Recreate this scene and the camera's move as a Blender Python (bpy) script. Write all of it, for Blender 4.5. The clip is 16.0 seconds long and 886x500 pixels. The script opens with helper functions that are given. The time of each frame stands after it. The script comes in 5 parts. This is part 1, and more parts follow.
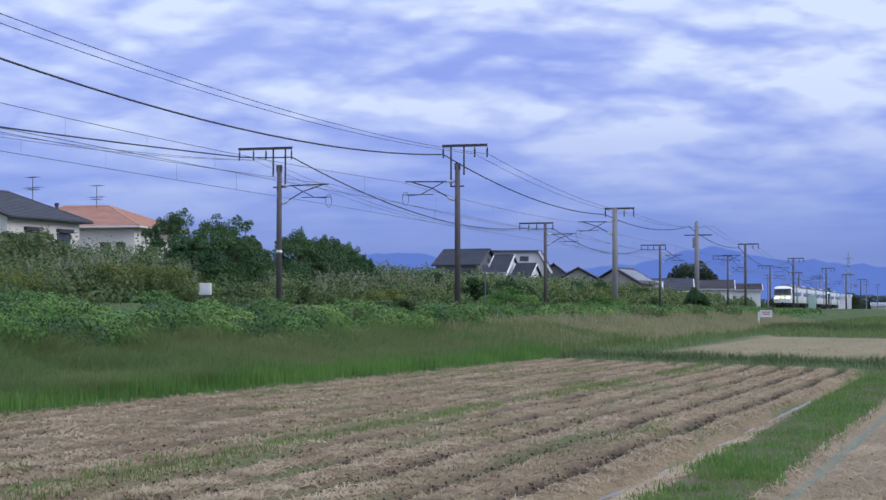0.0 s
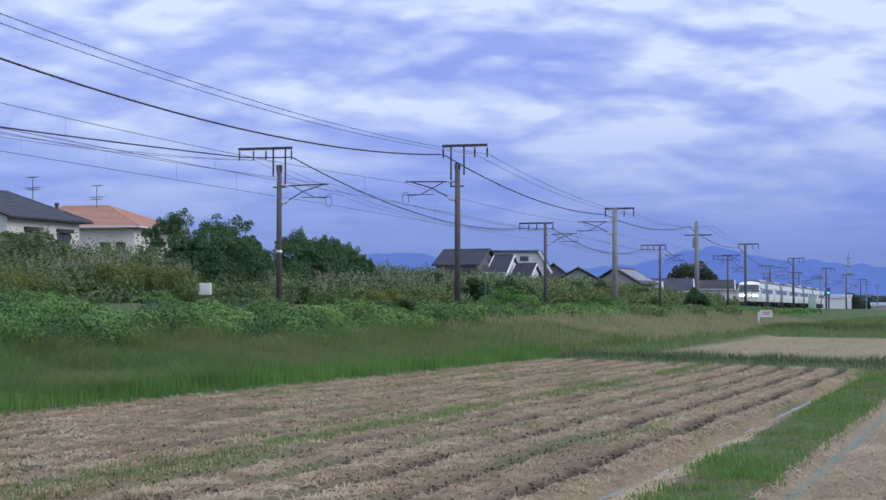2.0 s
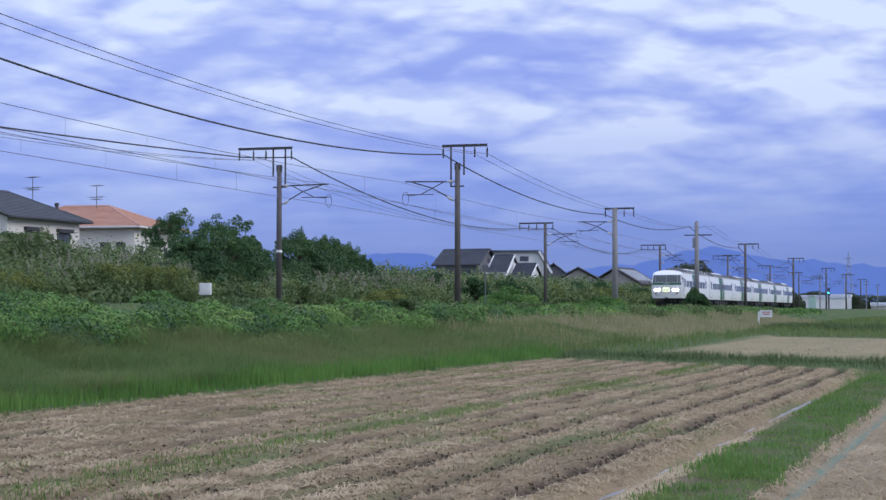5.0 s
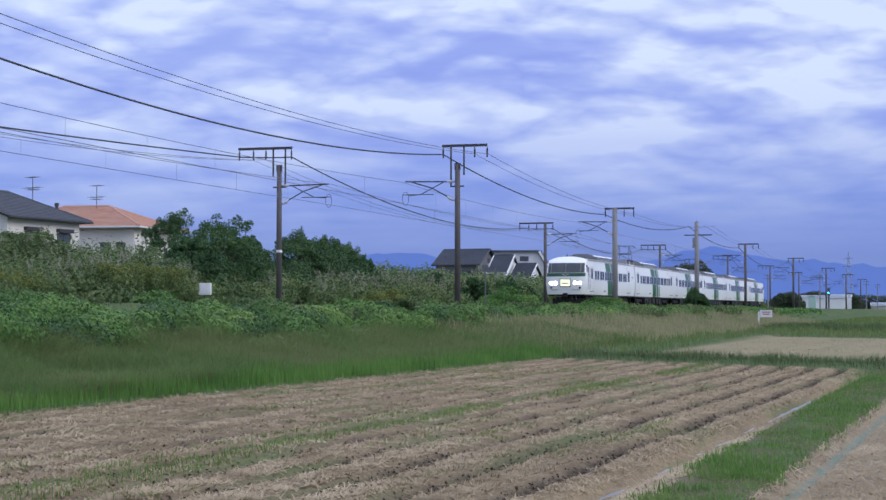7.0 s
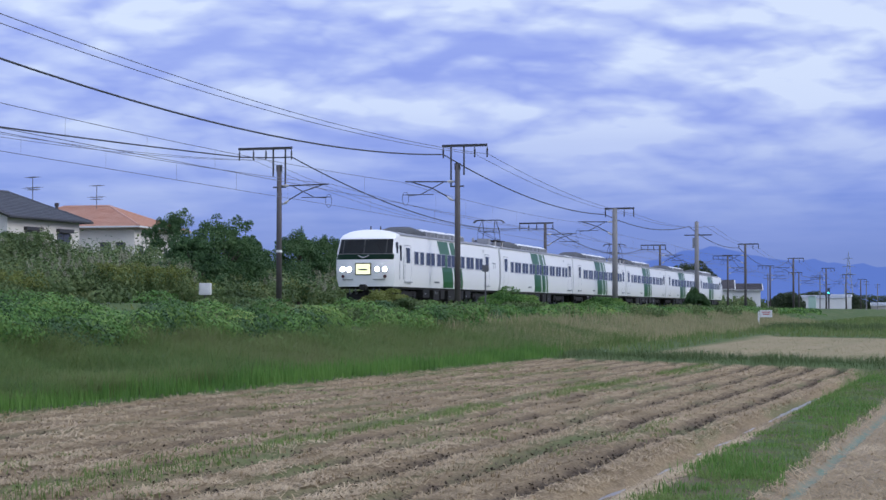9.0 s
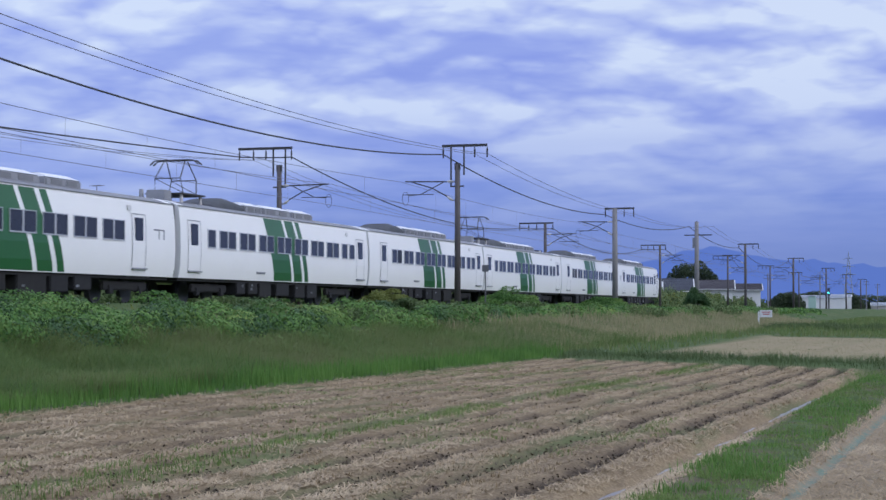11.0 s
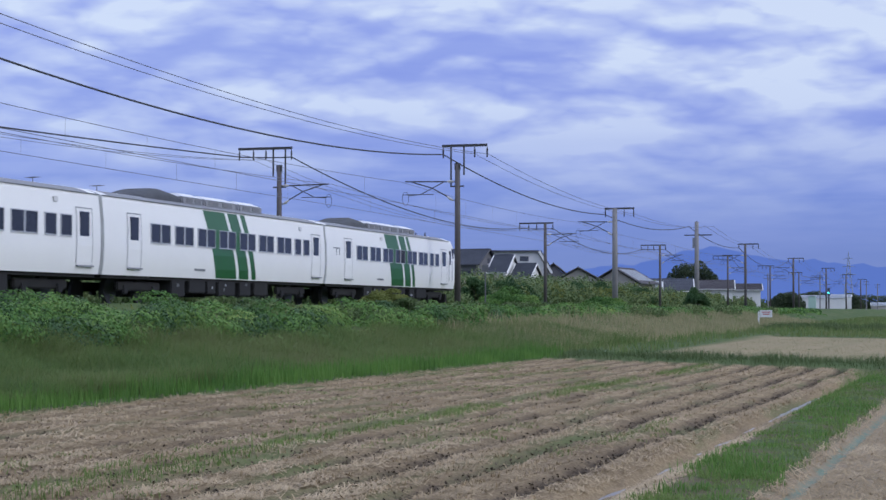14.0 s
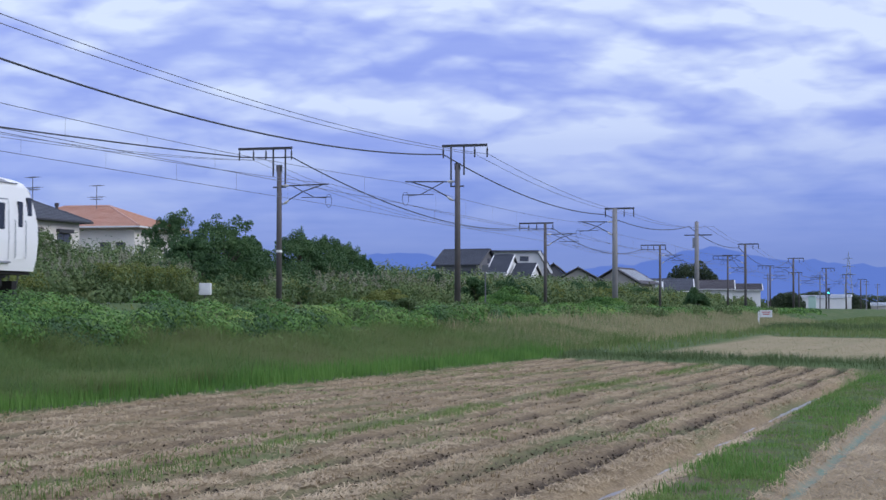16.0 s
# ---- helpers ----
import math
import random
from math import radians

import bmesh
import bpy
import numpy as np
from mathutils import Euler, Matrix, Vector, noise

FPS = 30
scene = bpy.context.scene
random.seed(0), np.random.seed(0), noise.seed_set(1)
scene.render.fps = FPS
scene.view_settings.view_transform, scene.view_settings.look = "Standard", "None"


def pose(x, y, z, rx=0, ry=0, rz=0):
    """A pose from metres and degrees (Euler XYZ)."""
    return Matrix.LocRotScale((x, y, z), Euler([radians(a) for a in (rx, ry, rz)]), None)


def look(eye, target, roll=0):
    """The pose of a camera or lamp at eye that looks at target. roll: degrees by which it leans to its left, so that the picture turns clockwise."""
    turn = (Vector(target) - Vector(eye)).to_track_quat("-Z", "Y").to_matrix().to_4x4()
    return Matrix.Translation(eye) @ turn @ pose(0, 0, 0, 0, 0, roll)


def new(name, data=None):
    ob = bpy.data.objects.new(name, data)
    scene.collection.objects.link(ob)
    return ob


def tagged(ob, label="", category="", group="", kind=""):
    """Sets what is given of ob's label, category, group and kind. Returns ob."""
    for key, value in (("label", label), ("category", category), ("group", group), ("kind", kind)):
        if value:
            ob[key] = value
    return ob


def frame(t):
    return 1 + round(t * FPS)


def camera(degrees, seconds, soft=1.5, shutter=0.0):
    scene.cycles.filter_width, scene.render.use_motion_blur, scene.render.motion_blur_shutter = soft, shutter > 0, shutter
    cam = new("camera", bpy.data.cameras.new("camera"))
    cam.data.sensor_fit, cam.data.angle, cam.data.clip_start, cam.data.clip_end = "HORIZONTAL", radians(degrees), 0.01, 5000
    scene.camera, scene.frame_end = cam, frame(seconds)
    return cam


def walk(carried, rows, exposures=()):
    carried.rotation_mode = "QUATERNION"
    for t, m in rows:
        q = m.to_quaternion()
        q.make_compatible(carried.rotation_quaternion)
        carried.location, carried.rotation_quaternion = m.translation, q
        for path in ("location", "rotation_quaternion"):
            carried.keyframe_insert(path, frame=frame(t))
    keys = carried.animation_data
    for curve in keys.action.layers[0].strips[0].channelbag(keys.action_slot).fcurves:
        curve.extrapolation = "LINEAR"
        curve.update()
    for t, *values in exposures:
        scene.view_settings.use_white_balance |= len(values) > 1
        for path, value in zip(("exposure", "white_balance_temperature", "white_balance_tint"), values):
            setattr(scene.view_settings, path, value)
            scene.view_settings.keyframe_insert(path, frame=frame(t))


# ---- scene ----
# ------------------------------------------------------------ camera
F_TILT, F_HEAD = radians(1.9689), radians(16.5064)
EYE = Vector((0, 0, 1.6))
AIM = EYE + Vector((math.cos(F_TILT) * math.cos(F_HEAD), math.cos(F_TILT) * math.sin(F_HEAD), math.sin(F_TILT))) * 50
cam = camera(28.643, 16.0, soft=1.5, shutter=0.12)
walk(cam, [(0, look(EYE, AIM)), (16.0, look(EYE, AIM))],
     [(0, -0.14, 6000, 10), (7.0, -0.14, 6000, 10), (9.0, -0.18, 5980, 10), (11.3, -0.27, 5950, 10), (14.5, -0.28, 5950, 10), (16.0, -0.14, 6000, 10)])

# ------------------------------------------------------------ light
world = bpy.data.worlds.new("sky_light")
scene.world = world
world.use_nodes = True
wn = world.node_tree.nodes
sky = wn.new("ShaderNodeTexSky")
sky.sky_type, sky.sun_disc = 'NISHITA', False
SUN_EL, SUN_AZ = radians(30), radians(-100)
sky.sun_elevation, sky.sun_rotation = SUN_EL, radians(90) - SUN_AZ
wn["Background"].inputs["Strength"].default_value = 0.12
world.node_tree.links.new(sky.outputs[0], wn["Background"].inputs["Color"])

sun = new("sun", bpy.data.lights.new("sun", 'SUN'))
sun.data.energy, sun.data.angle, sun.data.color = 5.0, radians(25), (1.0, 0.95, 0.9)
sun_dir = Vector((math.cos(SUN_EL) * math.cos(SUN_AZ), math.cos(SUN_EL) * math.sin(SUN_AZ), math.sin(SUN_EL)))
sun.matrix_world = look(sun_dir * 100, (0, 0, 0))


# ------------------------------------------------------------ material tools
class Mat:
    """A small wrapper to write node materials in few lines."""

    def __init__(self, name):
        self.m = bpy.data.materials.new(name)
        self.m.use_nodes = True
        self.t = self.m.node_tree
        self.bsdf = self.t.nodes["Principled BSDF"]
        self.out = self.t.nodes["Material Output"]

    def node(self, kind, **inputs):
        n = self.t.nodes.new(kind)
        for k, v in inputs.items():
            self.put(n.inputs[int(k[1:])] if k[0] == "i" and k[1:].isdigit() else n.inputs[k.replace("_", " ")], v)
        return n

    def put(self, socket, v):
        if isinstance(v, bpy.types.NodeSocket):
            self.t.links.new(v, socket)
        elif isinstance(v, (tuple, list)) and len(v) == 3 and socket.type == 'RGBA':
            socket.default_value = (*v, 1)
        else:
            socket.default_value = v

    def coords(self, space="Object", scale=(1, 1, 1)):
        tc = self.t.nodes.new("ShaderNodeTexCoord")
        mp = self.node("ShaderNodeMapping", Vector=tc.outputs[space], Scale=scale)
        return mp.outputs[0]

    def noise(self, vec, scale, detail=4.0, rough=0.6):
        return self.node("ShaderNodeTexNoise", Vector=vec, Scale=scale, Detail=detail, Roughness=rough).outputs[0]

    def ramp(self, fac, stops):
        n = self.node("ShaderNodeValToRGB", Fac=fac)
        e = n.color_ramp.elements
        while len(e) < len(stops):
            e.new(0.5)
        for el, (p, c) in zip(e, stops):
            el.position = p
            el.color = (*c, 1) if isinstance(c, tuple) else (c, c, c, 1)
        return n.outputs[0]

    def mix(self, fac, a, b, blend='MIX'):
        n = self.t.nodes.new("ShaderNodeMix")
        n.data_type, n.blend_type = 'RGBA', blend
        for i, v in ((0, fac), (6, a), (7, b)):
            self.put(n.inputs[i], v)
        return n.outputs[2]

    def math(self, op, a, b=0.0, clamp=False):
        n = self.t.nodes.new("ShaderNodeMath")
        n.operation, n.use_clamp = op, clamp
        self.put(n.inputs[0], a)
        self.put(n.inputs[1], b)
        return n.outputs[0]

    def bump(self, height, strength=0.3, dist=0.01):
        b = self.node("ShaderNodeBump", Strength=strength, Distance=dist, Height=height)
        self.put(self.bsdf.inputs["Normal"], b.outputs[0])

    def set(self, **kw):
        for k, v in kw.items():
            self.put(self.bsdf.inputs[k.replace("_", " ")], v)
        return self


def plain(name, c1, c2, scale=6.0, rough=0.6, metal=0.0, bump=0.15, fine=60.0):
    """A painted, rendered or metal surface with blotches at two sizes."""
    a = Mat(name)
    v = a.coords()
    big, small = a.noise(v, scale), a.noise(v, fine, 2.0)
    col = a.mix(a.ramp(big, [(0.3, 0.0), (0.75, 1.0)]), c1, c2)
    col = a.mix(a.math('MULTIPLY', small, 0.25), col, tuple(x * 0.7 for x in c1))
    a.set(Base_Color=col, Roughness=rough, Metallic=metal)
    if bump:
        a.bump(small, bump, 0.004)
    return a.m


def foliage(name, cols, rough=0.55, trans=0.25, tone_scale=0.35):
    """Leaves: one tone a leaf, patches of tone over the plants, light coming through."""
    a = Mat(name)
    rnd = a.t.nodes.new("ShaderNodeNewGeometry").outputs["Random Per Island"]
    patch = a.noise(a.coords("Object"), tone_scale, 5.0, 0.62)
    fac = a.math('ADD', a.math('MULTIPLY', rnd, 0.34), a.math('MULTIPLY', a.math('SUBTRACT', patch, 0.30), 1.55), True)
    n = len(cols)
    col = a.ramp(fac, [(0.08 + 0.84 * i / (n - 1), c) for i, c in enumerate(cols)])
    a.set(Base_Color=col, Roughness=rough)
    a.put(a.bsdf.inputs["Specular IOR Level"], 0.12)
    tr = a.node("ShaderNodeBsdfTranslucent", Color=col)
    mx = a.node("ShaderNodeMixShader", Fac=trans, i1=a.bsdf.outputs[0], i2=tr.outputs[0])
    a.put(a.out.inputs[0], mx.outputs[0])
    return a.m


M = {}
M["train_white"] = plain("train_white_paint", (0.86, 0.86, 0.85), (0.83, 0.83, 0.82), 0.8, 0.32, 0, 0.03, 25)
M["train_green"] = plain("train_green_paint", (0.018, 0.105, 0.030), (0.022, 0.12, 0.036), 1.0, 0.35, 0, 0.03, 25)
M["face_green"] = plain("face_green_paint", (0.025, 0.11, 0.06), (0.03, 0.13, 0.07), 1.0, 0.4, 0, 0.02, 25)
M["roof_grey"] = plain("roof_grey", (0.22, 0.225, 0.24), (0.15, 0.155, 0.17), 1.2, 0.6, 0, 0.1)
M["ac_grey"] = plain("cooler_housing_grey", (0.34, 0.345, 0.36), (0.25, 0.255, 0.27), 1.5, 0.45, 0.3, 0.08)
M["ac_silver"] = plain("cooler_lid_silver", (0.80, 0.81, 0.83), (0.66, 0.67, 0.69), 2.0, 0.35, 0.1, 0.05)
M["grille"] = plain("dark_grille", (0.07, 0.075, 0.085), (0.045, 0.05, 0.055), 3.0, 0.7, 0.2, 0.2)
M["under"] = plain("underframe_black", (0.010, 0.010, 0.011), (0.02, 0.019, 0.018), 3.0, 0.9, 0, 0.2)
M["under_grey"] = plain("equipment_grey", (0.014, 0.014, 0.016), (0.009, 0.009, 0.01), 3.0, 0.85, 0, 0.2)
M["seam"] = plain("seam_grey", (0.30, 0.31, 0.33), (0.24, 0.25, 0.27), 3.0, 0.5, 0.2, 0)
M["frame_alu"] = plain("window_aluminium", (0.55, 0.56, 0.58), (0.45, 0.46, 0.48), 3.0, 0.4, 0.4, 0.02)
M["rubber"] = plain("gangway_rubber", (0.13, 0.135, 0.145), (0.09, 0.092, 0.1), 3.0, 0.7, 0, 0.2)
M["iron"] = plain("painted_iron", (0.05, 0.05, 0.055), (0.08, 0.078, 0.08), 5.0, 0.6, 0.3, 0.1)
M["steel"] = plain("galvanised_steel", (0.16, 0.165, 0.18), (0.11, 0.113, 0.125), 5.0, 0.5, 0.5, 0.1)
M["wire"] = plain("wire_dark", (0.035, 0.036, 0.045), (0.05, 0.05, 0.06), 3.0, 0.6, 0.2, 0)
M["wire_thin"] = plain("wire_copper_grey", (0.11, 0.115, 0.15), (0.14, 0.14, 0.18), 3.0, 0.6, 0.2, 0)
M["porcelain"] = plain("insulator_porcelain", (0.62, 0.6, 0.58), (0.5, 0.48, 0.47), 8.0, 0.25, 0, 0)
M["concrete"] = plain("pole_concrete", (0.20, 0.185, 0.18), (0.145, 0.13, 0.13), 2.0, 0.85, 0, 0.25, 40)
M["concrete_light"] = plain("light_concrete", (0.25, 0.245, 0.25), (0.19, 0.185, 0.19), 2.0, 0.85, 0, 0.25, 40)
M["rust_pole"] = plain("rusty_pole_steel", (0.115, 0.103, 0.103), (0.08, 0.072, 0.073), 2.0, 0.7, 0.2, 0.2)
M["ballast"] = plain("ballast_stone", (0.22, 0.19, 0.17), (0.12, 0.1, 0.09), 9.0, 0.9, 0, 0.9, 22)
M["wall_cream"] = plain("cream_wall_render", (0.78, 0.74, 0.68), (0.70, 0.66, 0.60), 0.7, 0.85, 0, 0.15, 30)
M["wall_white"] = plain("white_wall_siding", (0.72, 0.72, 0.71), (0.62, 0.62, 0.62), 0.7, 0.7, 0, 0.1, 30)
M["wall_beige"] = plain("beige_wall_siding", (0.42, 0.40, 0.36), (0.36, 0.34, 0.31), 0.7, 0.8, 0, 0.1, 30)
M["wall_grey"] = plain("grey_wall_siding", (0.15, 0.15, 0.165), (0.12, 0.12, 0.135), 0.7, 0.8, 0, 0.1, 30)
M["roof_orange"] = plain("orange_clay_tile", (0.44, 0.235, 0.165), (0.50, 0.30, 0.22), 1.2, 0.7, 0, 0.3, 9)
M["roof_slate"] = plain("dark_slate_tile", (0.08, 0.088, 0.11), (0.058, 0.064, 0.082), 1.2, 0.8, 0, 0.3, 9)
M["roof_brown"] = plain("grey_brown_tile", (0.10, 0.094, 0.105), (0.07, 0.066, 0.075), 1.2, 0.8, 0, 0.3, 9)
M["trim_dark"] = plain("dark_trim", (0.05, 0.05, 0.055), (0.035, 0.035, 0.04), 3.0, 0.5, 0, 0)
M["trim_white"] = plain("white_trim", (0.75, 0.75, 0.75), (0.66, 0.66, 0.66), 3.0, 0.5, 0, 0)
M["solar"] = plain("pale_roof_sheet", (0.55, 0.58, 0.62), (0.46, 0.49, 0.53), 1.0, 0.25, 0.3, 0)
M["white_box"] = plain("white_painted_steel", (0.74, 0.74, 0.74), (0.62, 0.63, 0.64), 3.0, 0.45, 0, 0.05)
M["mint"] = plain("mint_painted_steel", (0.42, 0.58, 0.50), (0.36, 0.5, 0.44), 3.0, 0.5, 0, 0.05)
M["red_bar"] = plain("red_lettering", (0.5, 0.05, 0.05), (0.4, 0.05, 0.05), 3.0, 0.5, 0, 0)
M["dark_bar"] = plain("grey_lettering", (0.19, 0.2, 0.22), (0.15, 0.16, 0.18), 3.0, 0.5, 0, 0)
M["bark"] = plain("bark", (0.09, 0.07, 0.055), (0.05, 0.04, 0.035), 6.0, 0.9, 0, 0.6, 20)
# pylon steel tinted pale blue to carry the haze of its distance
M["tower"] = plain("tower_steel_hazed", (0.26, 0.30, 0.40), (0.24, 0.28, 0.38), 3.0, 0.7, 0, 0)

M["kudzu"] = foliage("kudzu_leaves", [(0.025, 0.065, 0.022), (0.068, 0.155, 0.04), (0.125, 0.235, 0.06), (0.19, 0.30, 0.08), (0.27, 0.325, 0.095)], trans=0.3, tone_scale=0.33)
M["thicket"] = foliage("thicket_leaves", [(0.05, 0.08, 0.036), (0.10, 0.15, 0.058), (0.155, 0.205, 0.08), (0.23, 0.25, 0.11)], trans=0.3, tone_scale=0.4)
M["tree_leaf"] = foliage("tree_leaves", [(0.03, 0.062, 0.03), (0.055, 0.11, 0.045), (0.085, 0.15, 0.058), (0.12, 0.18, 0.07)], tone_scale=0.5)
# far leaves: paler and greyer, some distance haze mixed into their green
M["far_leaf"] = foliage("far_tree_leaves_hazed", [(0.055, 0.08, 0.05), (0.08, 0.105, 0.06), (0.10, 0.125, 0.075)], trans=0.4, tone_scale=0.1)
M["goldenrod"] = foliage("goldenrod_flowers", [(0.11, 0.15, 0.045), (0.19, 0.215, 0.06), (0.14, 0.19, 0.055)], trans=0.3, tone_scale=0.6)
M["plume"] = foliage("pampas_plumes", [(0.22, 0.23, 0.15), (0.34, 0.33, 0.25)], tone_scale=0.6)
M["grass_green"] = foliage("bright_grass", [(0.08, 0.17, 0.045), (0.13, 0.25, 0.055), (0.185, 0.32, 0.08)], trans=0.45, tone_scale=0.5)
M["grass_olive"] = foliage("olive_seeding_grass", [(0.095, 0.16, 0.052), (0.145, 0.215, 0.067), (0.185, 0.22, 0.085), (0.195, 0.195, 0.095)], trans=0.5, tone_scale=0.22)
# the cross ridge's own dark grass; on the far ditch it paints shade
M["grass_dark"] = foliage("dark_grass_and_shade", [(0.075, 0.11, 0.048), (0.105, 0.15, 0.06), (0.14, 0.165, 0.075)], trans=0.35, tone_scale=0.3)
M["grass_tan"] = foliage("dry_tan_grass", [(0.16, 0.225, 0.085), (0.28, 0.27, 0.145), (0.39, 0.345, 0.205), (0.21, 0.255, 0.105)], trans=0.45, tone_scale=0.22)
M["straw"] = foliage("straw", [(0.17, 0.127, 0.07), (0.37, 0.287, 0.172), (0.57, 0.46, 0.305)], 0.7, 0.1, 0.6)

M["shoot"] = foliage("rice_shoots", [(0.115, 0.17, 0.05), (0.17, 0.245, 0.072), (0.225, 0.295, 0.10)], trans=0.45, tone_scale=0.6)

M["clod"] = foliage("wet_soil_clods", [(0.045, 0.035, 0.026), (0.075, 0.058, 0.043), (0.12, 0.093, 0.068)], 0.9, 0.0, 1.2)


def glass(name, col, rough=0.06):
    a = Mat(name)
    n = a.noise(a.coords(), 1.3, 2.0)
    a.set(Base_Color=a.mix(n, col, tuple(c * 1.8 for c in col)), Roughness=rough)
    a.put(a.bsdf.inputs["IOR"], 1.45)
    return a.m


def glow(name, col, power):
    a = Mat(name)
    a.set(Base_Color=col, Roughness=0.2)
    a.put(a.bsdf.inputs["Emission Color"], (*col, 1))
    a.put(a.bsdf.inputs["Emission Strength"], power)
    return a.m


M["glass_side"] = glass("tinted_side_glass", (0.018, 0.02, 0.025), 0.12)
M["glass_front"] = glass("windscreen_glass", (0.09, 0.10, 0.105))
M["glass_house"] = glass("house_window_glass", (0.05, 0.055, 0.07), 0.1)
M["headlight"] = glow("headlight_lit", (1.0, 0.90, 0.84), 110.0)
M["headmark"] = glow("headmark_lit", (0.95, 0.95, 0.68), 0.75)
M["signal_green"] = glow("signal_green_lit", (0.1, 1.0, 0.75), 5.0)
M["tail"] = plain("tail_lamp_red", (0.07, 0.02, 0.02), (0.09, 0.03, 0.03), 3.0, 0.3, 0, 0)


def sky_material():
    """Layered overcast: soft bands low down, brighter heaps higher up; some of the light above comes through."""
    a = Mat("cloud_layer")
    v = a.coords("Object", (1 / 4000, 1 / 4000, 1 / 4000))
    s = a.node("ShaderNodeSeparateXYZ", Vector=v)
    z = s.outputs[2]

    def flat(k, rise=0.0):
        zz = a.math('ADD', a.math('MULTIPLY', z, k), rise)
        return a.node("ShaderNodeCombineXYZ", X=s.outputs[0], Y=s.outputs[1], Z=zz).outputs[0]

    warp = a.node("ShaderNodeTexNoise", Vector=flat(3.0), Scale=8.0, Detail=4.0).outputs[1]
    dw, du = (a.mix(0.045, d, warp, 'ADD') for d in (flat(3.3), flat(3.3, 0.024)))

    def puffs(vec):
        lumps = (a.math('ABSOLUTE', a.math('SUBTRACT', a.noise(vec, sc, 2.0, 0.4), 0.5)) for sc in (8.0, 19.0, 43.0))
        total = a.math('MULTIPLY', a.noise(vec, 10.0, 5.0, 0.5), 0.42)
        for lump, k in zip(lumps, (0.72, 0.36, 0.12)):
            total = a.math('ADD', total, a.math('MULTIPLY', lump, k))
        return total

    n1 = a.noise(dw, 5.0, 2.0, 0.5)
    n2, n2u = puffs(dw), puffs(du)
    relief = a.math('MULTIPLY', a.math('SUBTRACT', n2, n2u), 0.75)
    thin = a.noise(flat(10.0), 8.0, 6.0, 0.55)
    base = a.ramp(z, [(0.0, (0.185, 0.285, 0.66)), (0.03, (0.125, 0.216, 0.66)), (0.065, (0.152, 0.234, 0.74)),
                      (0.11, (0.255, 0.31, 0.83)), (0.2, (0.35, 0.40, 0.91)), (1.0, (0.62, 0.65, 0.92))])
    lift = a.ramp(z, [(0.0, 0.0), (0.045, 0.04), (0.08, 0.36), (0.115, 0.85), (0.15, 1.0)])
    east = a.node("ShaderNodeMapRange", Value=s.outputs[1], i1=0.45, i2=0.05, i3=0.025, i4=0.065).outputs[0]
    high = a.node("ShaderNodeMapRange", Value=z, i1=0.05, i2=0.2, i3=-0.03, i4=0.13).outputs[0]
    body = a.math('ADD', a.math('ADD', a.math('MULTIPLY', n1, 0.52), n2), a.math('ADD', east, high))
    body = a.math('ADD', body, relief)
    heap = a.ramp(body, [(0.42, 0.0), (0.52, 0.26), (0.60, 0.52), (0.78, 0.97)])
    soft = a.math('MULTIPLY', a.ramp(thin, [(0.40, 0.0), (0.64, 0.42)]), a.ramp(z, [(0.025, 0.0), (0.07, 1.0)]))
    col = a.mix(soft, base, (0.42, 0.48, 0.92))
    col = a.mix(a.math('MULTIPLY', heap, lift, True), col, a.mix(heap, (0.46, 0.52, 0.97), (0.86, 0.91, 1.05)))
    power = a.node("ShaderNodeMapRange", Value=z, i1=0.22, i2=0.9, i3=1.14, i4=2.15).outputs[0]
    em = a.node("ShaderNodeEmission", Color=col, Strength=power)
    tr = a.t.nodes.new("ShaderNodeBsdfTransparent")
    mx = a.node("ShaderNodeMixShader", Fac=0.75, i1=tr.outputs[0], i2=em.outputs[0])
    a.put(a.out.inputs[0], mx.outputs[0])
    return a.m


# ------------------------------------------------------------ mesh tools
def mesh_of(name, bm, mat):
    me = bpy.data.meshes.new(name)
    bm.to_mesh(me)
    bm.free()
    if mat:
        me.materials.append(mat)
    return me


def part(name, bm, material, parent=None, label="", smooth=False):
    me = mesh_of(name, bm, material) if isinstance(bm, bmesh.types.BMesh) else bm
    if smooth:
        me.polygons.foreach_set("use_smooth", [True] * len(me.polygons))
    ob = new(name, me)
    ob.parent = parent
    if label:
        ob["label"] = label
    return ob


def thing(name, m, label, category, group="", kind=""):
    ob = new(name)
    ob.empty_display_size = 0.3
    ob.matrix_basis = m
    return tagged(ob, label, category, group, kind)


def add_box(bm, x0, x1, y0, y1, z0, z1, bevel=0.0):
    vs = [bm.verts.new((x, y, z)) for x in (x0, x1) for y in (y0, y1) for z in (z0, z1)]
    fs = [bm.faces.new([vs[i] for i in q]) for q in ((0, 1, 3, 2), (4, 6, 7, 5), (0, 4, 5, 1), (2, 3, 7, 6), (0, 2, 6, 4), (1, 5, 7, 3))]
    if bevel:
        es = {e for f in fs for e in f.edges}
        bmesh.ops.bevel(bm, geom=list(es), offset=bevel, segments=2, affect='EDGES')
    return bm


def box(x0, x1, y0, y1, z0, z1, bevel=0.0):
    return add_box(bmesh.new(), x0, x1, y0, y1, z0, z1, bevel)


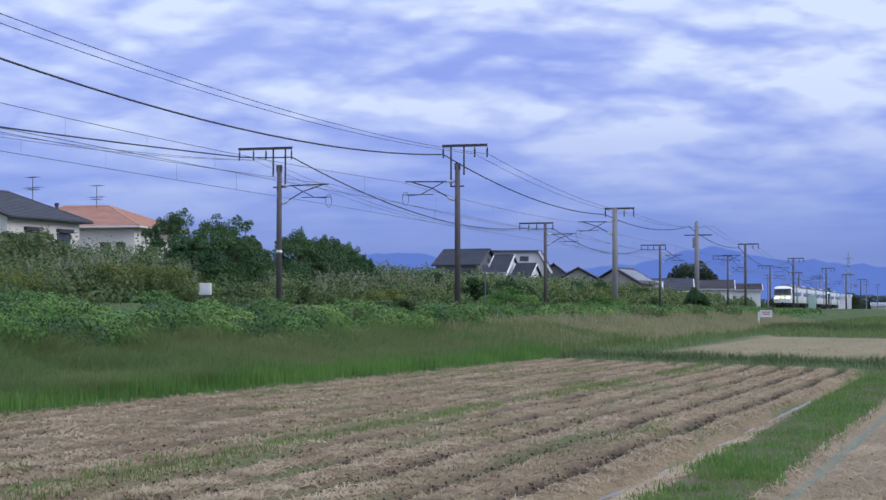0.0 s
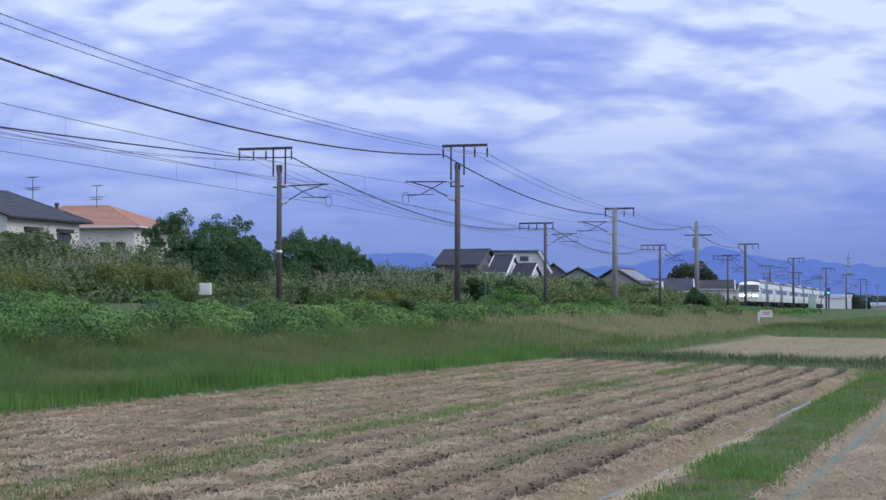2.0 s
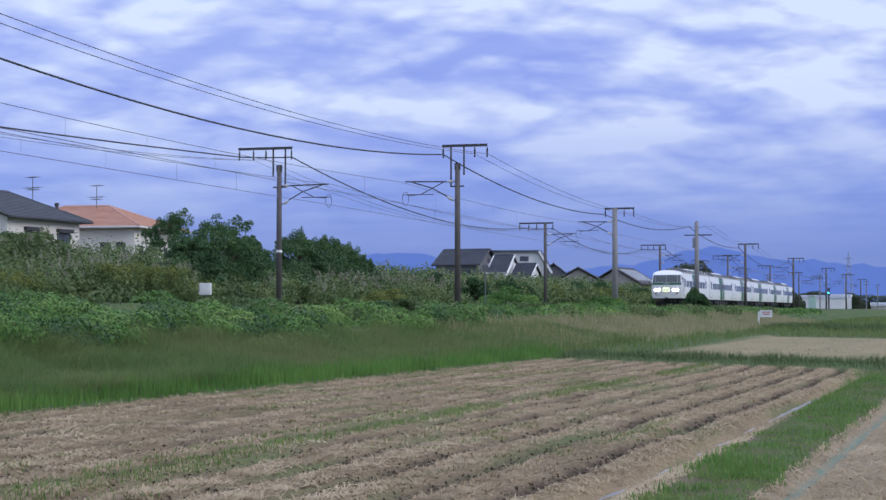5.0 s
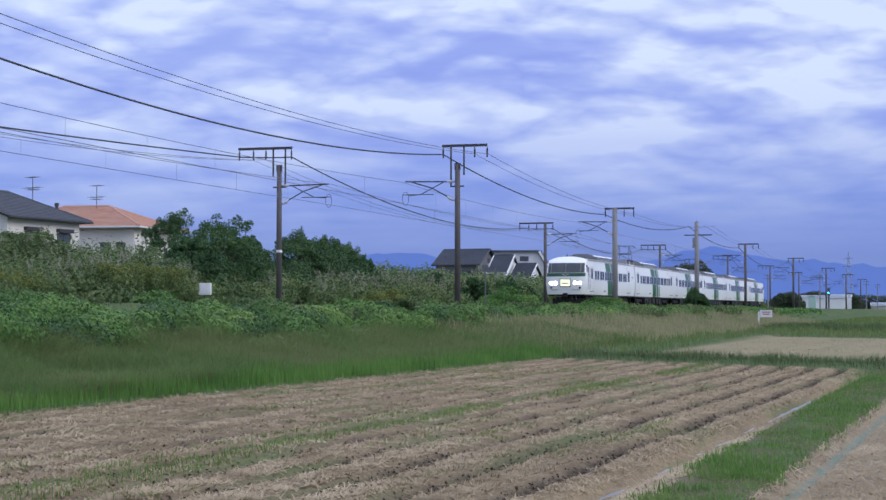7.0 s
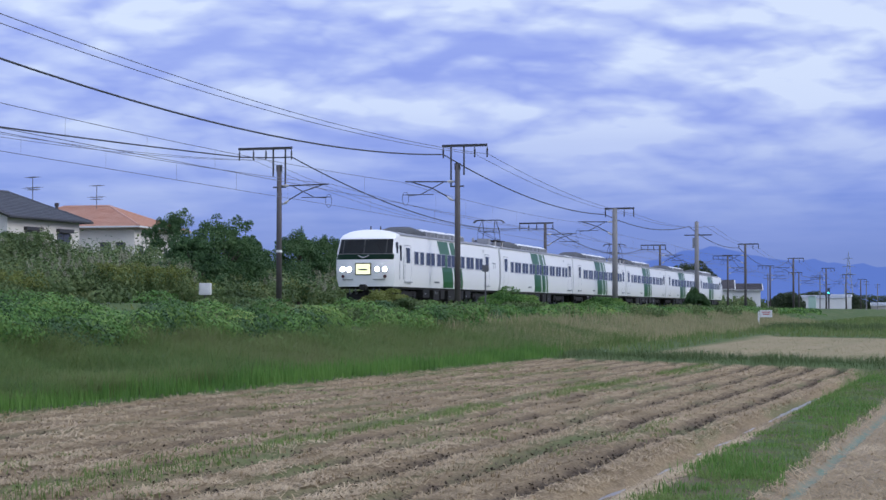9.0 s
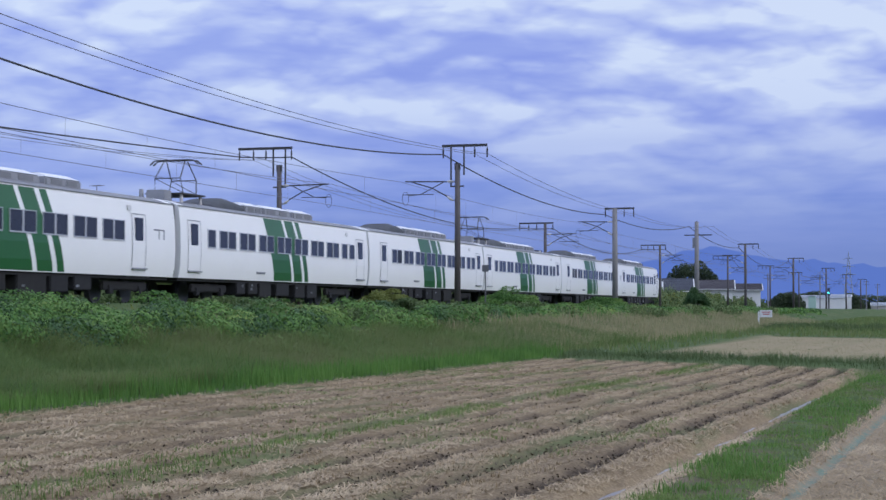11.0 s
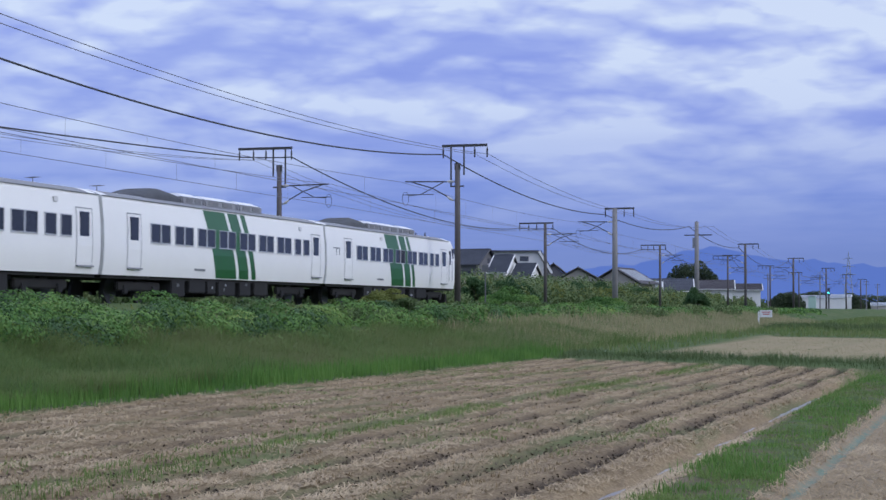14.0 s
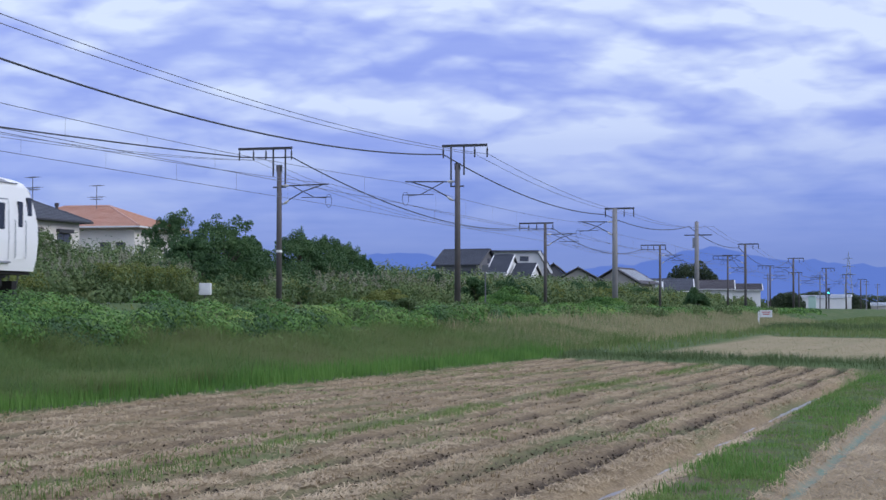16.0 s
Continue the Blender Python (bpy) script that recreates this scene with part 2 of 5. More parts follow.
def add_tube(bm, pts, r, n=8, cap=True):
    """A round bar along pts; r is one radius or one for each point."""
    pts = [Vector(p) for p in pts]
    rs = r if isinstance(r, (list, tuple)) else [r] * len(pts)
    rings = []
    for i, p in enumerate(pts):
        d = (pts[min(i + 1, len(pts) - 1)] - pts[max(i - 1, 0)]).normalized()
        a = d.orthogonal().normalized() if abs(d.z) > 0.95 else d.cross(Vector((0, 0, 1))).normalized()
        b = d.cross(a)
        rings.append([bm.verts.new(p + (a * math.cos(2 * math.pi * k / n) + b * math.sin(2 * math.pi * k / n)) * rs[i]) for k in range(n)])
    for q, w in zip(rings, rings[1:]):
        for k in range(n):
            bm.faces.new((q[k], q[(k + 1) % n], w[(k + 1) % n], w[k]))
    if cap:
        bm.faces.new(rings[0][::-1])
        bm.faces.new(rings[-1])
    return bm


def tube(pts, r, n=8):
    return add_tube(bmesh.new(), pts, r, n)


def raw_mesh(name, verts, faces, mat, corners):
    """A mesh of many like polygons from arrays."""
    verts, faces = np.asarray(verts, np.float32).reshape(-1, 3), np.asarray(faces, np.int32).reshape(-1, corners)
    me = bpy.data.meshes.new(name)
    me.vertices.add(len(verts))
    me.vertices.foreach_set("co", verts.ravel())
    me.loops.add(faces.size)
    me.loops.foreach_set("vertex_index", faces.ravel())
    me.polygons.add(len(faces))
    me.polygons.foreach_set("loop_start", np.arange(0, faces.size, corners, dtype=np.int32))
    me.update(calc_edges=True)
    me.materials.append(mat)
    return me


def leaves(rng, centres, normals, size, spread=0.7):
    """Folded rhombic leaves, two triangles each, about the given normals."""
    n = len(centres)
    nn = normals + rng.normal(0, spread, (n, 3))
    nn /= np.linalg.norm(nn, axis=1, keepdims=True) + 1e-9
    a = np.cross(nn, rng.normal(0, 1, (n, 3)))
    a /= np.linalg.norm(a, axis=1, keepdims=True) + 1e-9
    b = np.cross(nn, a)
    s = (size * rng.uniform(0.6, 1.35, (n, 1)))
    base, tip = centres - a * s * 0.55, centres + a * s * 0.6 - nn * s * 0.12
    lef, rig = centres + b * s * 0.42 - nn * s * 0.1, centres - b * s * 0.42 - nn * s * 0.1
    v = np.stack([base, rig, tip, lef], 1)
    idx = np.arange(n)[:, None] * 4
    tri = np.concatenate([idx + [[0, 1, 2]], idx + [[0, 2, 3]]], 1)
    return v.reshape(-1, 3), tri.reshape(-1, 3)


def blades(rng, roots, height, width, lean=0.25):
    """Grass blades: a narrow tapering strip of three triangles, bent over."""
    n = len(roots)
    h = np.broadcast_to(np.asarray(height, float).reshape(-1, 1), (n, 1)) * rng.uniform(0.6, 1.25, (n, 1))
    ang = rng.uniform(0, 2 * np.pi, n)
    d = np.stack([np.cos(ang), np.sin(ang), np.zeros(n)], 1)
    side = np.stack([-np.sin(ang), np.cos(ang), np.zeros(n)], 1) * width * rng.uniform(0.7, 1.3, (n, 1)) / 2
    bend = d * h * np.abs(rng.normal(0, lean, (n, 1)))
    up = np.array([[0, 0, 1.0]])
    mid, top = roots + up * h * 0.55 + bend * 0.35, roots + up * h + bend
    v = np.stack([roots - side, roots + side, mid + side * 0.8, mid - side * 0.8, top], 1)
    i = np.arange(n)[:, None] * 5
    tri = np.concatenate([i + [[0, 1, 2]], i + [[0, 2, 3]], i + [[3, 2, 4]]], 1)
    return v.reshape(-1, 3), tri.reshape(-1, 3)


def stuff(name, arrays, mat, label, category):
    vs, fs, off = [], [], 0
    for v, f in arrays:
        vs.append(v)
        fs.append(f + off)
        off += len(v)
    ob = new(name, raw_mesh(name, np.concatenate(vs), np.concatenate(fs), mat, 3))
    return tagged(ob, label, category, "", "stuff")


def clump_points(rng, centre, radii, n):
    """Points and outward directions in the outer half of an ellipsoid's upper part."""
    d = rng.normal(0, 1, (n, 3))
    d[:, 2] = np.abs(d[:, 2]) * 0.9 - 0.25
    d /= np.linalg.norm(d, axis=1, keepdims=True)
    r = rng.uniform(0.55, 1.05, (n, 1)) ** 0.6
    return np.asarray(centre) + d * r * np.asarray(radii), d


# ------------------------------------------------------------ sky and distance
def sky_dome():
    bm = bmesh.new()
    bmesh.ops.create_uvsphere(bm, u_segments=96, v_segments=64, radius=4000)
    bmesh.ops.delete(bm, geom=[v for v in bm.verts if v.co.z < -260], context='VERTS')
    ob = part("backdrop_sky", bm, sky_material(), None, "", True)
    return tagged(ob, "layered grey-white clouds over a deep blue overcast sky", "sky", "", "structure")


SKY = sky_dome()


def mountains():
    a = Mat("far_hills_painted_haze")
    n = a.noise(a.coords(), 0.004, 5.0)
    # distance haze is painted in: a glowing blue close to the low sky
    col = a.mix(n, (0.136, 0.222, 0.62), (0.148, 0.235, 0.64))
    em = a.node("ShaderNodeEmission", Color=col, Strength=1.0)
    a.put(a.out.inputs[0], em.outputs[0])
    bm = bmesh.new()
    rows = []
    for i in range(181):
        az = radians(-6 + 40 * i / 180)
        k = math.degrees(az)
        peak = math.exp(-((k - 8.1) / 1.9) ** 2) * 36 + math.exp(-((k - 18) / 2.5) ** 2) * 30 + math.exp(-((k - 4.6) / 2.4) ** 2) * 14
        h = 58 + peak + 9 * noise.noise((k * 0.5, 0, 3)) + 7 * noise.noise((k * 1.9, 4, 3))
        c, s = math.cos(az), math.sin(az)
        rows.append([bm.verts.new((3300 * c, 3300 * s, -20)), bm.verts.new((3350 * c, 3350 * s, h * 0.7)), bm.verts.new((3420 * c, 3420 * s, h * 1.15 + 12))])
    for p, q in zip(rows, rows[1:]):
        for j in (0, 1):
            bm.faces.new((p[j], q[j], q[j + 1], p[j + 1]))
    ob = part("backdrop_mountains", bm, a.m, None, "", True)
    tagged(ob, "faint mountain ridge, blue haze painted into its glowing colour", "mountains", "", "structure")


mountains()


# ------------------------------------------------------------ ground
def sstep(a, b, x):
    t = np.clip((x - a) / (b - a), 0, 1)
    return t * t * (3 - 2 * t)


def row_v(x, y):
    return y + 0.035 * (x - 15)


def rut_v(x, y):
    return y + 0.027 * (x - 15)


def hash_wave(x, y, k):
    return np.sin(1.7 * k * x + 2.1 * np.sin(0.9 * k * y + 1.3)) * np.sin(1.3 * k * y + 1.9 * np.sin(1.1 * k * x + 0.4))


def field_mask(x, y):
    v = row_v(x, y)
    end = 44.5 + 0.77 * y
    return sstep(3.12, 3.32, rut_v(x, y)) * (1 - sstep(13.65, 13.9, v)) * (1 - sstep(end - 0.6, end, x))


def rut_shape(x, y):
    """1 in the wheel ruts of the harvester, 0 between them."""
    v = rut_v(x, y)
    return (0.5 + 0.5 * np.sin(2 * np.pi * (v - 3.49) / 0.85 + 0.30 * np.sin(x * 0.21) + 0.25 * np.sin(x * 0.9))) ** 4


def ground_z(x, y):
    x, y = np.asarray(x, float), np.asarray(y, float)
    v = row_v(x, y)
    f = field_mask(x, y)
    z = f * (0.075 * (0.3 - rut_shape(x, y)) + 0.018 * hash_wave(x, y, 2.2) + 0.012 * hash_wave(x + 3, y, 5.1))
    w = rut_v(x, y)
    z = z - 0.13 * np.exp(-((w - 3.06) / 0.2) ** 2) * (1 - sstep(44, 47, x))
    z = z + 0.05 * sstep(2.75, 2.4, w) * sstep(1.5, 1.8, w) - 0.10 * np.exp(-((w - 1.43) / 0.12) ** 2)
    z = z + 0.035 * sstep(2.7, 2.4, w) * sstep(1.6, 1.9, w) * hash_wave(x, y, 1.9)
    cross = 44.8 + 0.77 * y
    z = z + 0.14 * np.exp(-((x - cross - 1.8) / 2.2) ** 2) * sstep(13.9, 13.0, v) * sstep(-6, 2, y)
    bank = sstep(14.2, 22.8, y) * 1.35 + sstep(21.5, 24.3, y) * 0.28
    z = z + 0.10 * sstep(13.5, 14.0, v) + bank - 0.5 * sstep(37, 44, y)
    z = z + sstep(13, 20, y) * 0.08 * hash_wave(x, y, 0.35)
    return z


def ground_material():
    a = Mat("farmland_ground")
    v = a.coords("Object")
    s = a.node("ShaderNodeSeparateXYZ", Vector=v)
    x, y = s.outputs[0], s.outputs[1]
    wob = a.math('MULTIPLY', a.math('SUBTRACT', a.noise(v, 1.6, 4.0), 0.5), 0.3)
    row = a.math('ADD', a.math('ADD', y, a.math('MULTIPLY', a.math('SUBTRACT', x, 15.0), 0.035)), wob)
    plain_rut = a.math('ADD', y, a.math('MULTIPLY', a.math('SUBTRACT', x, 15.0), 0.027))
    rut = a.math('ADD', plain_rut, a.math('MULTIPLY', wob, 0.6))

    def band(val, lo, hi, soft):
        up = a.node("ShaderNodeMapRange", Value=val, i1=lo - soft, i2=lo + soft).outputs[0]
        dn = a.node("ShaderNodeMapRange", Value=val, i1=hi - soft, i2=hi + soft, i3=1.0, i4=0.0).outputs[0]
        return a.math('MULTIPLY', up, dn)

    stretch = a.coords("Object", (0.35, 2.2, 1))
    fine, mid = a.noise(v, 26.0, 3.0, 0.7), a.noise(stretch, 1.1, 4.0)
    grass = a.ramp(a.noise(v, 0.35, 5.0), [(0.3, (0.055, 0.085, 0.035)), (0.55, (0.08, 0.115, 0.042)), (0.72, (0.14, 0.13, 0.07))])
    straw = a.mix(a.ramp(fine, [(0.35, 0.0), (0.65, 1.0)]), (0.165, 0.123, 0.071), (0.35, 0.272, 0.168))
    straw = a.mix(a.ramp(mid, [(0.46, 0.0), (0.64, 0.5)]), straw, (0.14, 0.105, 0.072))
    ph = a.math('MULTIPLY', a.math('SUBTRACT', plain_rut, 3.49), 2 * math.pi / 0.85)
    ph = a.math('ADD', ph, a.math('MULTIPLY', a.math('SINE', a.math('MULTIPLY', x, 0.21)), 0.30))
    ph = a.math('ADD', ph, a.math('MULTIPLY', a.math('SINE', a.math('MULTIPLY', x, 0.9)), 0.25))
    ph = a.math('ADD', ph, a.math('MULTIPLY', wob, 1.2))
    # rut lines: dark soil, with the shade of the rut walls painted in
    rut_soil_shade = a.math('POWER', a.math('ADD', a.math('MULTIPLY', a.math('SINE', ph), 0.5), 0.5), 3.2)
    straw = a.mix(a.math('MULTIPLY', rut_soil_shade, a.ramp(a.noise(v, 2.5, 3.0), [(0.35, 0.6), (0.55, 1.0)])), straw, (0.045, 0.034, 0.025))
    weedy = band(rut, 7.45, 8.0, 0.45)
    regrow = a.ramp(a.math('ADD', a.noise(stretch, 0.45, 4.0), a.math('MULTIPLY', weedy, 0.13)), [(0.52, 0.0), (0.66, 0.75)])
    straw = a.mix(regrow, straw, (0.10, 0.13, 0.05))
    cross = a.math('ADD', a.math('SUBTRACT', x, a.math('MULTIPLY', y, 0.77)), wob)
    in1 = a.math('MULTIPLY', a.math('MULTIPLY', band(row, -90.0, 13.7, 0.08), band(rut, 3.0, 90.0, 0.06)), band(cross, -400.0, 44.3, 0.5))
    in2 = a.math('MULTIPLY', band(y, -60.0, 10.8, 0.5), band(cross, 52.5, 96.0, 1.2))
    in3 = band(rut, -8.0, 1.62, 0.05)
    tan = a.mix(a.noise(a.coords("Object", (0.06, 1.1, 1)), 1.0, 4.0), (0.36, 0.28, 0.18), (0.17, 0.165, 0.085))
    col = a.mix(in1, grass, straw)
    col = a.mix(in2, col, tan)
    col = a.mix(a.math('MULTIPLY', in3, band(x, -50.0, 44.0, 1.0)), col, a.mix(fine, (0.22, 0.18, 0.12), (0.38, 0.31, 0.22)))
    algae = a.math('MULTIPLY', band(rut, 1.36, 1.5, 0.03), a.ramp(a.noise(v, 3.0, 3.0), [(0.38, 0.2), (0.58, 0.9)]))
    col = a.mix(algae, col, (0.17, 0.24, 0.19))
    soil = a.math('MULTIPLY', band(rut, 1.6, 2.9, 0.1), a.ramp(a.noise(v, 1.4, 4.0), [(0.44, 0.0), (0.56, 0.8)]))
    col = a.mix(soil, col, (0.12, 0.095, 0.065))
    slip = a.math('SUBTRACT', rut, a.math('MULTIPLY', a.math('SUBTRACT', x, 15.0), 0.026))
    mud = a.math('MULTIPLY', a.math('MULTIPLY', band(rut, 2.0, 3.06, 0.04), band(slip, 2.42, 90.0, 0.1)), band(x, -50.0, 46.0, 1.0))
    col = a.mix(mud, col, a.mix(fine, (0.14, 0.11, 0.075), (0.27, 0.215, 0.15)))
    a.set(Base_Color=col, Roughness=0.95)
    a.put(a.bsdf.inputs["Specular IOR Level"], 0.1)
    a.bump(fine, 0.6, 0.03)
    return a.m


def ground():
    xs = np.unique(np.concatenate([np.linspace(-2500, -40, 12), np.linspace(-40, 11, 20), np.arange(11, 58, 0.25), np.arange(58, 130, 1.5), np.linspace(130, 420, 60), np.linspace(420, 3900, 16)]))
    ys = np.unique(np.concatenate([np.linspace(-2500, -10, 10), np.linspace(-10, 0.4, 10), np.arange(0.4, 15, 0.05), np.arange(15, 46, 0.5), np.linspace(46, 200, 20), np.linspace(200, 3500, 12)]))
    gx, gy = np.meshgrid(xs, ys, indexing="ij")
    gz = ground_z(gx, gy)
    nx, ny = gx.shape
    i = (np.arange(nx - 1)[:, None] * ny + np.arange(ny - 1)[None, :]).ravel()
    me = raw_mesh("ground", np.stack([gx, gy, gz], -1), np.stack([i, i + ny, i + ny + 1, i + 1], 1), ground_material(), 4)
    me.polygons.foreach_set("use_smooth", [True] * len(me.polygons))
    tagged(new("ground", me), "harvested rice paddies, grassy banks and a low rail embankment", "ground", "", "structure")


ground()


def water():
    a = Mat("ditch_water")
    a.set(Base_Color=(0.10, 0.085, 0.075), Roughness=0.3)
    a.bump(a.noise(a.coords(), 7.0), 0.06, 0.01)
    bm = bmesh.new()
    rows = []
    for k in range(190):
        x = 12 + k * 0.12
        pool = 0.07 * math.exp(-((x - 30.0) / 2.2) ** 2)
        w = max(0.003, 0.004 + pool + 0.07 * noise.noise((x * 0.8, 2, 0)) + 0.03 * noise.noise((x * 2.9, 5, 0)))
        y = 3.03 - 0.027 * (x - 15) + 0.05 * noise.noise((x * 0.7, 7, 0)) + 0.02 * noise.noise((x * 3.1, 1, 0))
        rows.append((bm.verts.new((x, y - w, -0.075)), bm.verts.new((x, y + w * 0.8, -0.075)), w))
    for p, q in zip(rows, rows[1:]):
        if max(p[2], q[2]) > 0.012:
            bm.faces.new((p[0], q[0], q[1], p[1]))
    tagged(part("water", bm, a.m), "shallow water standing in a muddy field ditch", "water", "", "structure")


water()

# ------------------------------------------------------------ railway
RAIL_Z, NEAR_Y, FAR_Y = 1.8, 27.05, 30.95


def track():
    bm = bmesh.new()
    xs = list(range(-140, 640, 20))
    prof = [(24.9, 1.30), (25.6, 1.62), (32.4, 1.62), (33.1, 1.30)]
    rings = [[bm.verts.new((x, y, z)) for y, z in prof] for x in xs]
    for p, q in zip(rings, rings[1:]):
        for j in range(3):
            bm.faces.new((p[j], q[j], q[j + 1], p[j + 1]))
    tagged(part("trackbed", bm, M["ballast"]), "brown crushed stone ballast under two railway tracks", "track", "", "structure")
    for yc in (NEAR_Y, FAR_Y):
        t = thing("railway_track", pose(0, yc, 0), "pair of steel rails on sleepers in the ballast", "railway track", "railway tracks")
        for s in (-0.53, 0.53):
            b = box(-140, 620, s - 0.035, s + 0.035, 1.66, 1.8)
            part("rail", b, M["iron"], t)
        bm = bmesh.new()
        for k in range(300):
            add_box(bm, 20 + k * 0.62, 20.2 + k * 0.62, -1.0, 1.0, 1.6, 1.665)
        part("sleepers", bm, M["concrete"], t)["kind"] = "stuff"


track()

# ------------------------------------------------------------ train
CAR_L = 20.2


def half_width(z):
    pts = ((0.90, 1.38), (1.25, 1.44), (1.75, 1.47), (2.6, 1.455), (3.38, 1.37))
    for (a, p), (b, q) in zip(pts, pts[1:]):
        if z <= b:
            return p + (q - p) * max(0, (z - a) / (b - a))
    return pts[-1][1]


def roof_z(u):
    return 3.38 + 0.27 * (1 - abs(u) ** 2.6)


def face_x(u, z):
    """How far the cab front lies behind the car's foremost point."""
    rake = 0.0 if z < 2.2 else 0.36 * (z - 2.2) if z < 3.2 else 0.36 + 1.6 * (z - 3.2)
    tuck = 0.10 * max(0, (1.5 - z) / 0.6)
    return rake + tuck + 0.30 * abs(u) ** 4 + 0.05


def profile():
    """The ring of (u, z) round side, roof and side, bottom edge to bottom edge."""
    zs = [0.90, 0.98, 1.25, 1.75, 2.2, 2.6, 3.0, 3.25, 3.38]
    us = [-0.97, -0.92, -0.84, -0.7, -0.45, 0, 0.45, 0.7, 0.84, 0.92, 0.97]
    return [(-1, z) for z in zs] + [(u, roof_z(u)) for u in us] + [(1, z) for z in zs[::-1]]


def side_patch(x0, x1, z0, z1, side, off, lean=0.0, thick=0.0):
    """A sheet that follows the car's side, off metres proud of it; lean shifts it along as it goes down."""
    bm = bmesh.new()
    prev = None
    for z in [z0] + [q for q in (0.98, 1.25, 1.75, 2.2, 2.6, 3.0, 3.25) if z0 < q < z1] + [z1]:
        sh = lean * (3.35 - z)
        y = side * (half_width(z) + off)
        row = (bm.verts.new((x0 + sh, y, z)), bm.verts.new((x1 + sh, y, z)))
        if prev:
            bm.faces.new((prev[0], prev[1], row[1], row[0]))
        prev = row
    if thick:
        bmesh.ops.solidify(bm, geom=bm.faces[:], thickness=thick * side)
    bmesh.ops.recalc_face_normals(bm, faces=bm.faces[:])
    return bm


def face_patch(mx, y0, y1, z0, z1, off, n=14, m=6, thick=0.012, skew=0.0):
    """A sheet that follows the cab front."""
    bm = bmesh.new()
    rows = []
    for k in range(m + 1):
        z = z0 + (z1 - z0) * k / m
        w = skew * (z - z0)
        row = []
        for i in range(n + 1):
            y = (y0 + w) + ((y1 - w) - (y0 + w)) * i / n
            row.append(bm.verts.new((mx(face_x(y / half_width(z), z) - off), y, z)))
        rows.append(row)
    for p, q in zip(rows, rows[1:]):
        for i in range(n):
            bm.faces.new((p[i], p[i + 1], q[i + 1], q[i]))
    bmesh.ops.solidify(bm, geom=bm.faces[:], thickness=thick)
    bmesh.ops.recalc_face_normals(bm, faces=bm.faces[:])
    return bm


def car_body(cab, mx):
    bm = bmesh.new()
    ring = profile()
    stations = [None, 1.6, 6.0, 10.0, 14.0, 18.0, CAR_L - 0.22] if cab else [0.22, 5.0, 10.0, 15.0, CAR_L - 0.22]
    rings = []
    for st in stations:
        r = []
        for u, z in ring:
            y = u * half_width(z)
            x = face_x(u, z) if st is None else st
            r.append(bm.verts.new((mx(x), y, z)))
        rings.append(r)
    for p, q in zip(rings, rings[1:]):
        for j in range(len(ring) - 1):
            bm.faces.new((p[j], p[j + 1], q[j + 1], q[j]))
    bm.faces.new([bm.verts.new(v.co) for v in rings[-1]])
    if cab:
        us, vs = [k / 10 for k in range(-10, 11)], [k / 24 for k in range(25)]
        grid = [[bm.verts.new((mx(face_x(u, 0.9 + v * (roof_z(u) - 0.9))), u * half_width(0.9 + v * (roof_z(u) - 0.9)), 0.9 + v * (roof_z(u) - 0.9))) for u in us] for v in vs]
        for p, q in zip(grid, grid[1:]):
            for i in range(len(us) - 1):
                bm.faces.new((p[i], p[i + 1], q[i + 1], q[i]))
    else:
        bm.faces.new([bm.verts.new(v.co) for v in rings[0]])
    bmesh.ops.recalc_face_normals(bm, faces=bm.faces[:])
    return bm


def roof_sheet(x0, x1, mx):
    bm = bmesh.new()
    rows = []
    for x in (x0, x1):
        rows.append([bm.verts.new((mx(x), u * half_width(3.38) * 1.005, roof_z(u) + 0.006)) for u in (-0.985, -0.95, -0.9, -0.8, -0.6, -0.3, 0, 0.3, 0.6, 0.8, 0.9, 0.95, 0.985)])
    for i in range(12):
        bm.faces.new((rows[0][i], rows[0][i + 1], rows[1][i + 1], rows[1][i]))
    bmesh.ops.recalc_face_normals(bm, faces=bm.faces[:])
    return bm


def window_part(car, x0, w, z0, z1, side, panes):
    bm = bmesh.new()
    y = half_width((z0 + z1) / 2)
    a, b = sorted((side * (y - 0.02), side * (y + 0.034)))
    t = 0.028
    add_box(bm, x0 - t, x0 + w + t, a, b, z1, z1 + t)
    add_box(bm, x0 - t, x0 + w + t, a, b + (0.012 if side > 0 else 0), z0 - t * 1.5, z0)
    for x in (x0 - t, x0 + w):
        add_box(bm, x, x + t, a, b, z0, z1)
    if panes == 2:
        add_box(bm, x0 + w / 2 - 0.05, x0 + w / 2 + 0.05, a, b, z0, z1)
    win = part("window", bm, M["frame_alu"], car)
    step = w / panes
    for k in range(panes):
        g = 0.05 if panes == 2 else 0.0
        p0 = x0 + k * step + (g if k else 0)
        p1 = x0 + (k + 1) * step - (g if k < panes - 1 else 0)
        c, d = sorted((side * (y - 0.01), side * (y + 0.022)))
        part("pane", box(p0, p1, c, d, z0, z1), M["glass_side"], win)


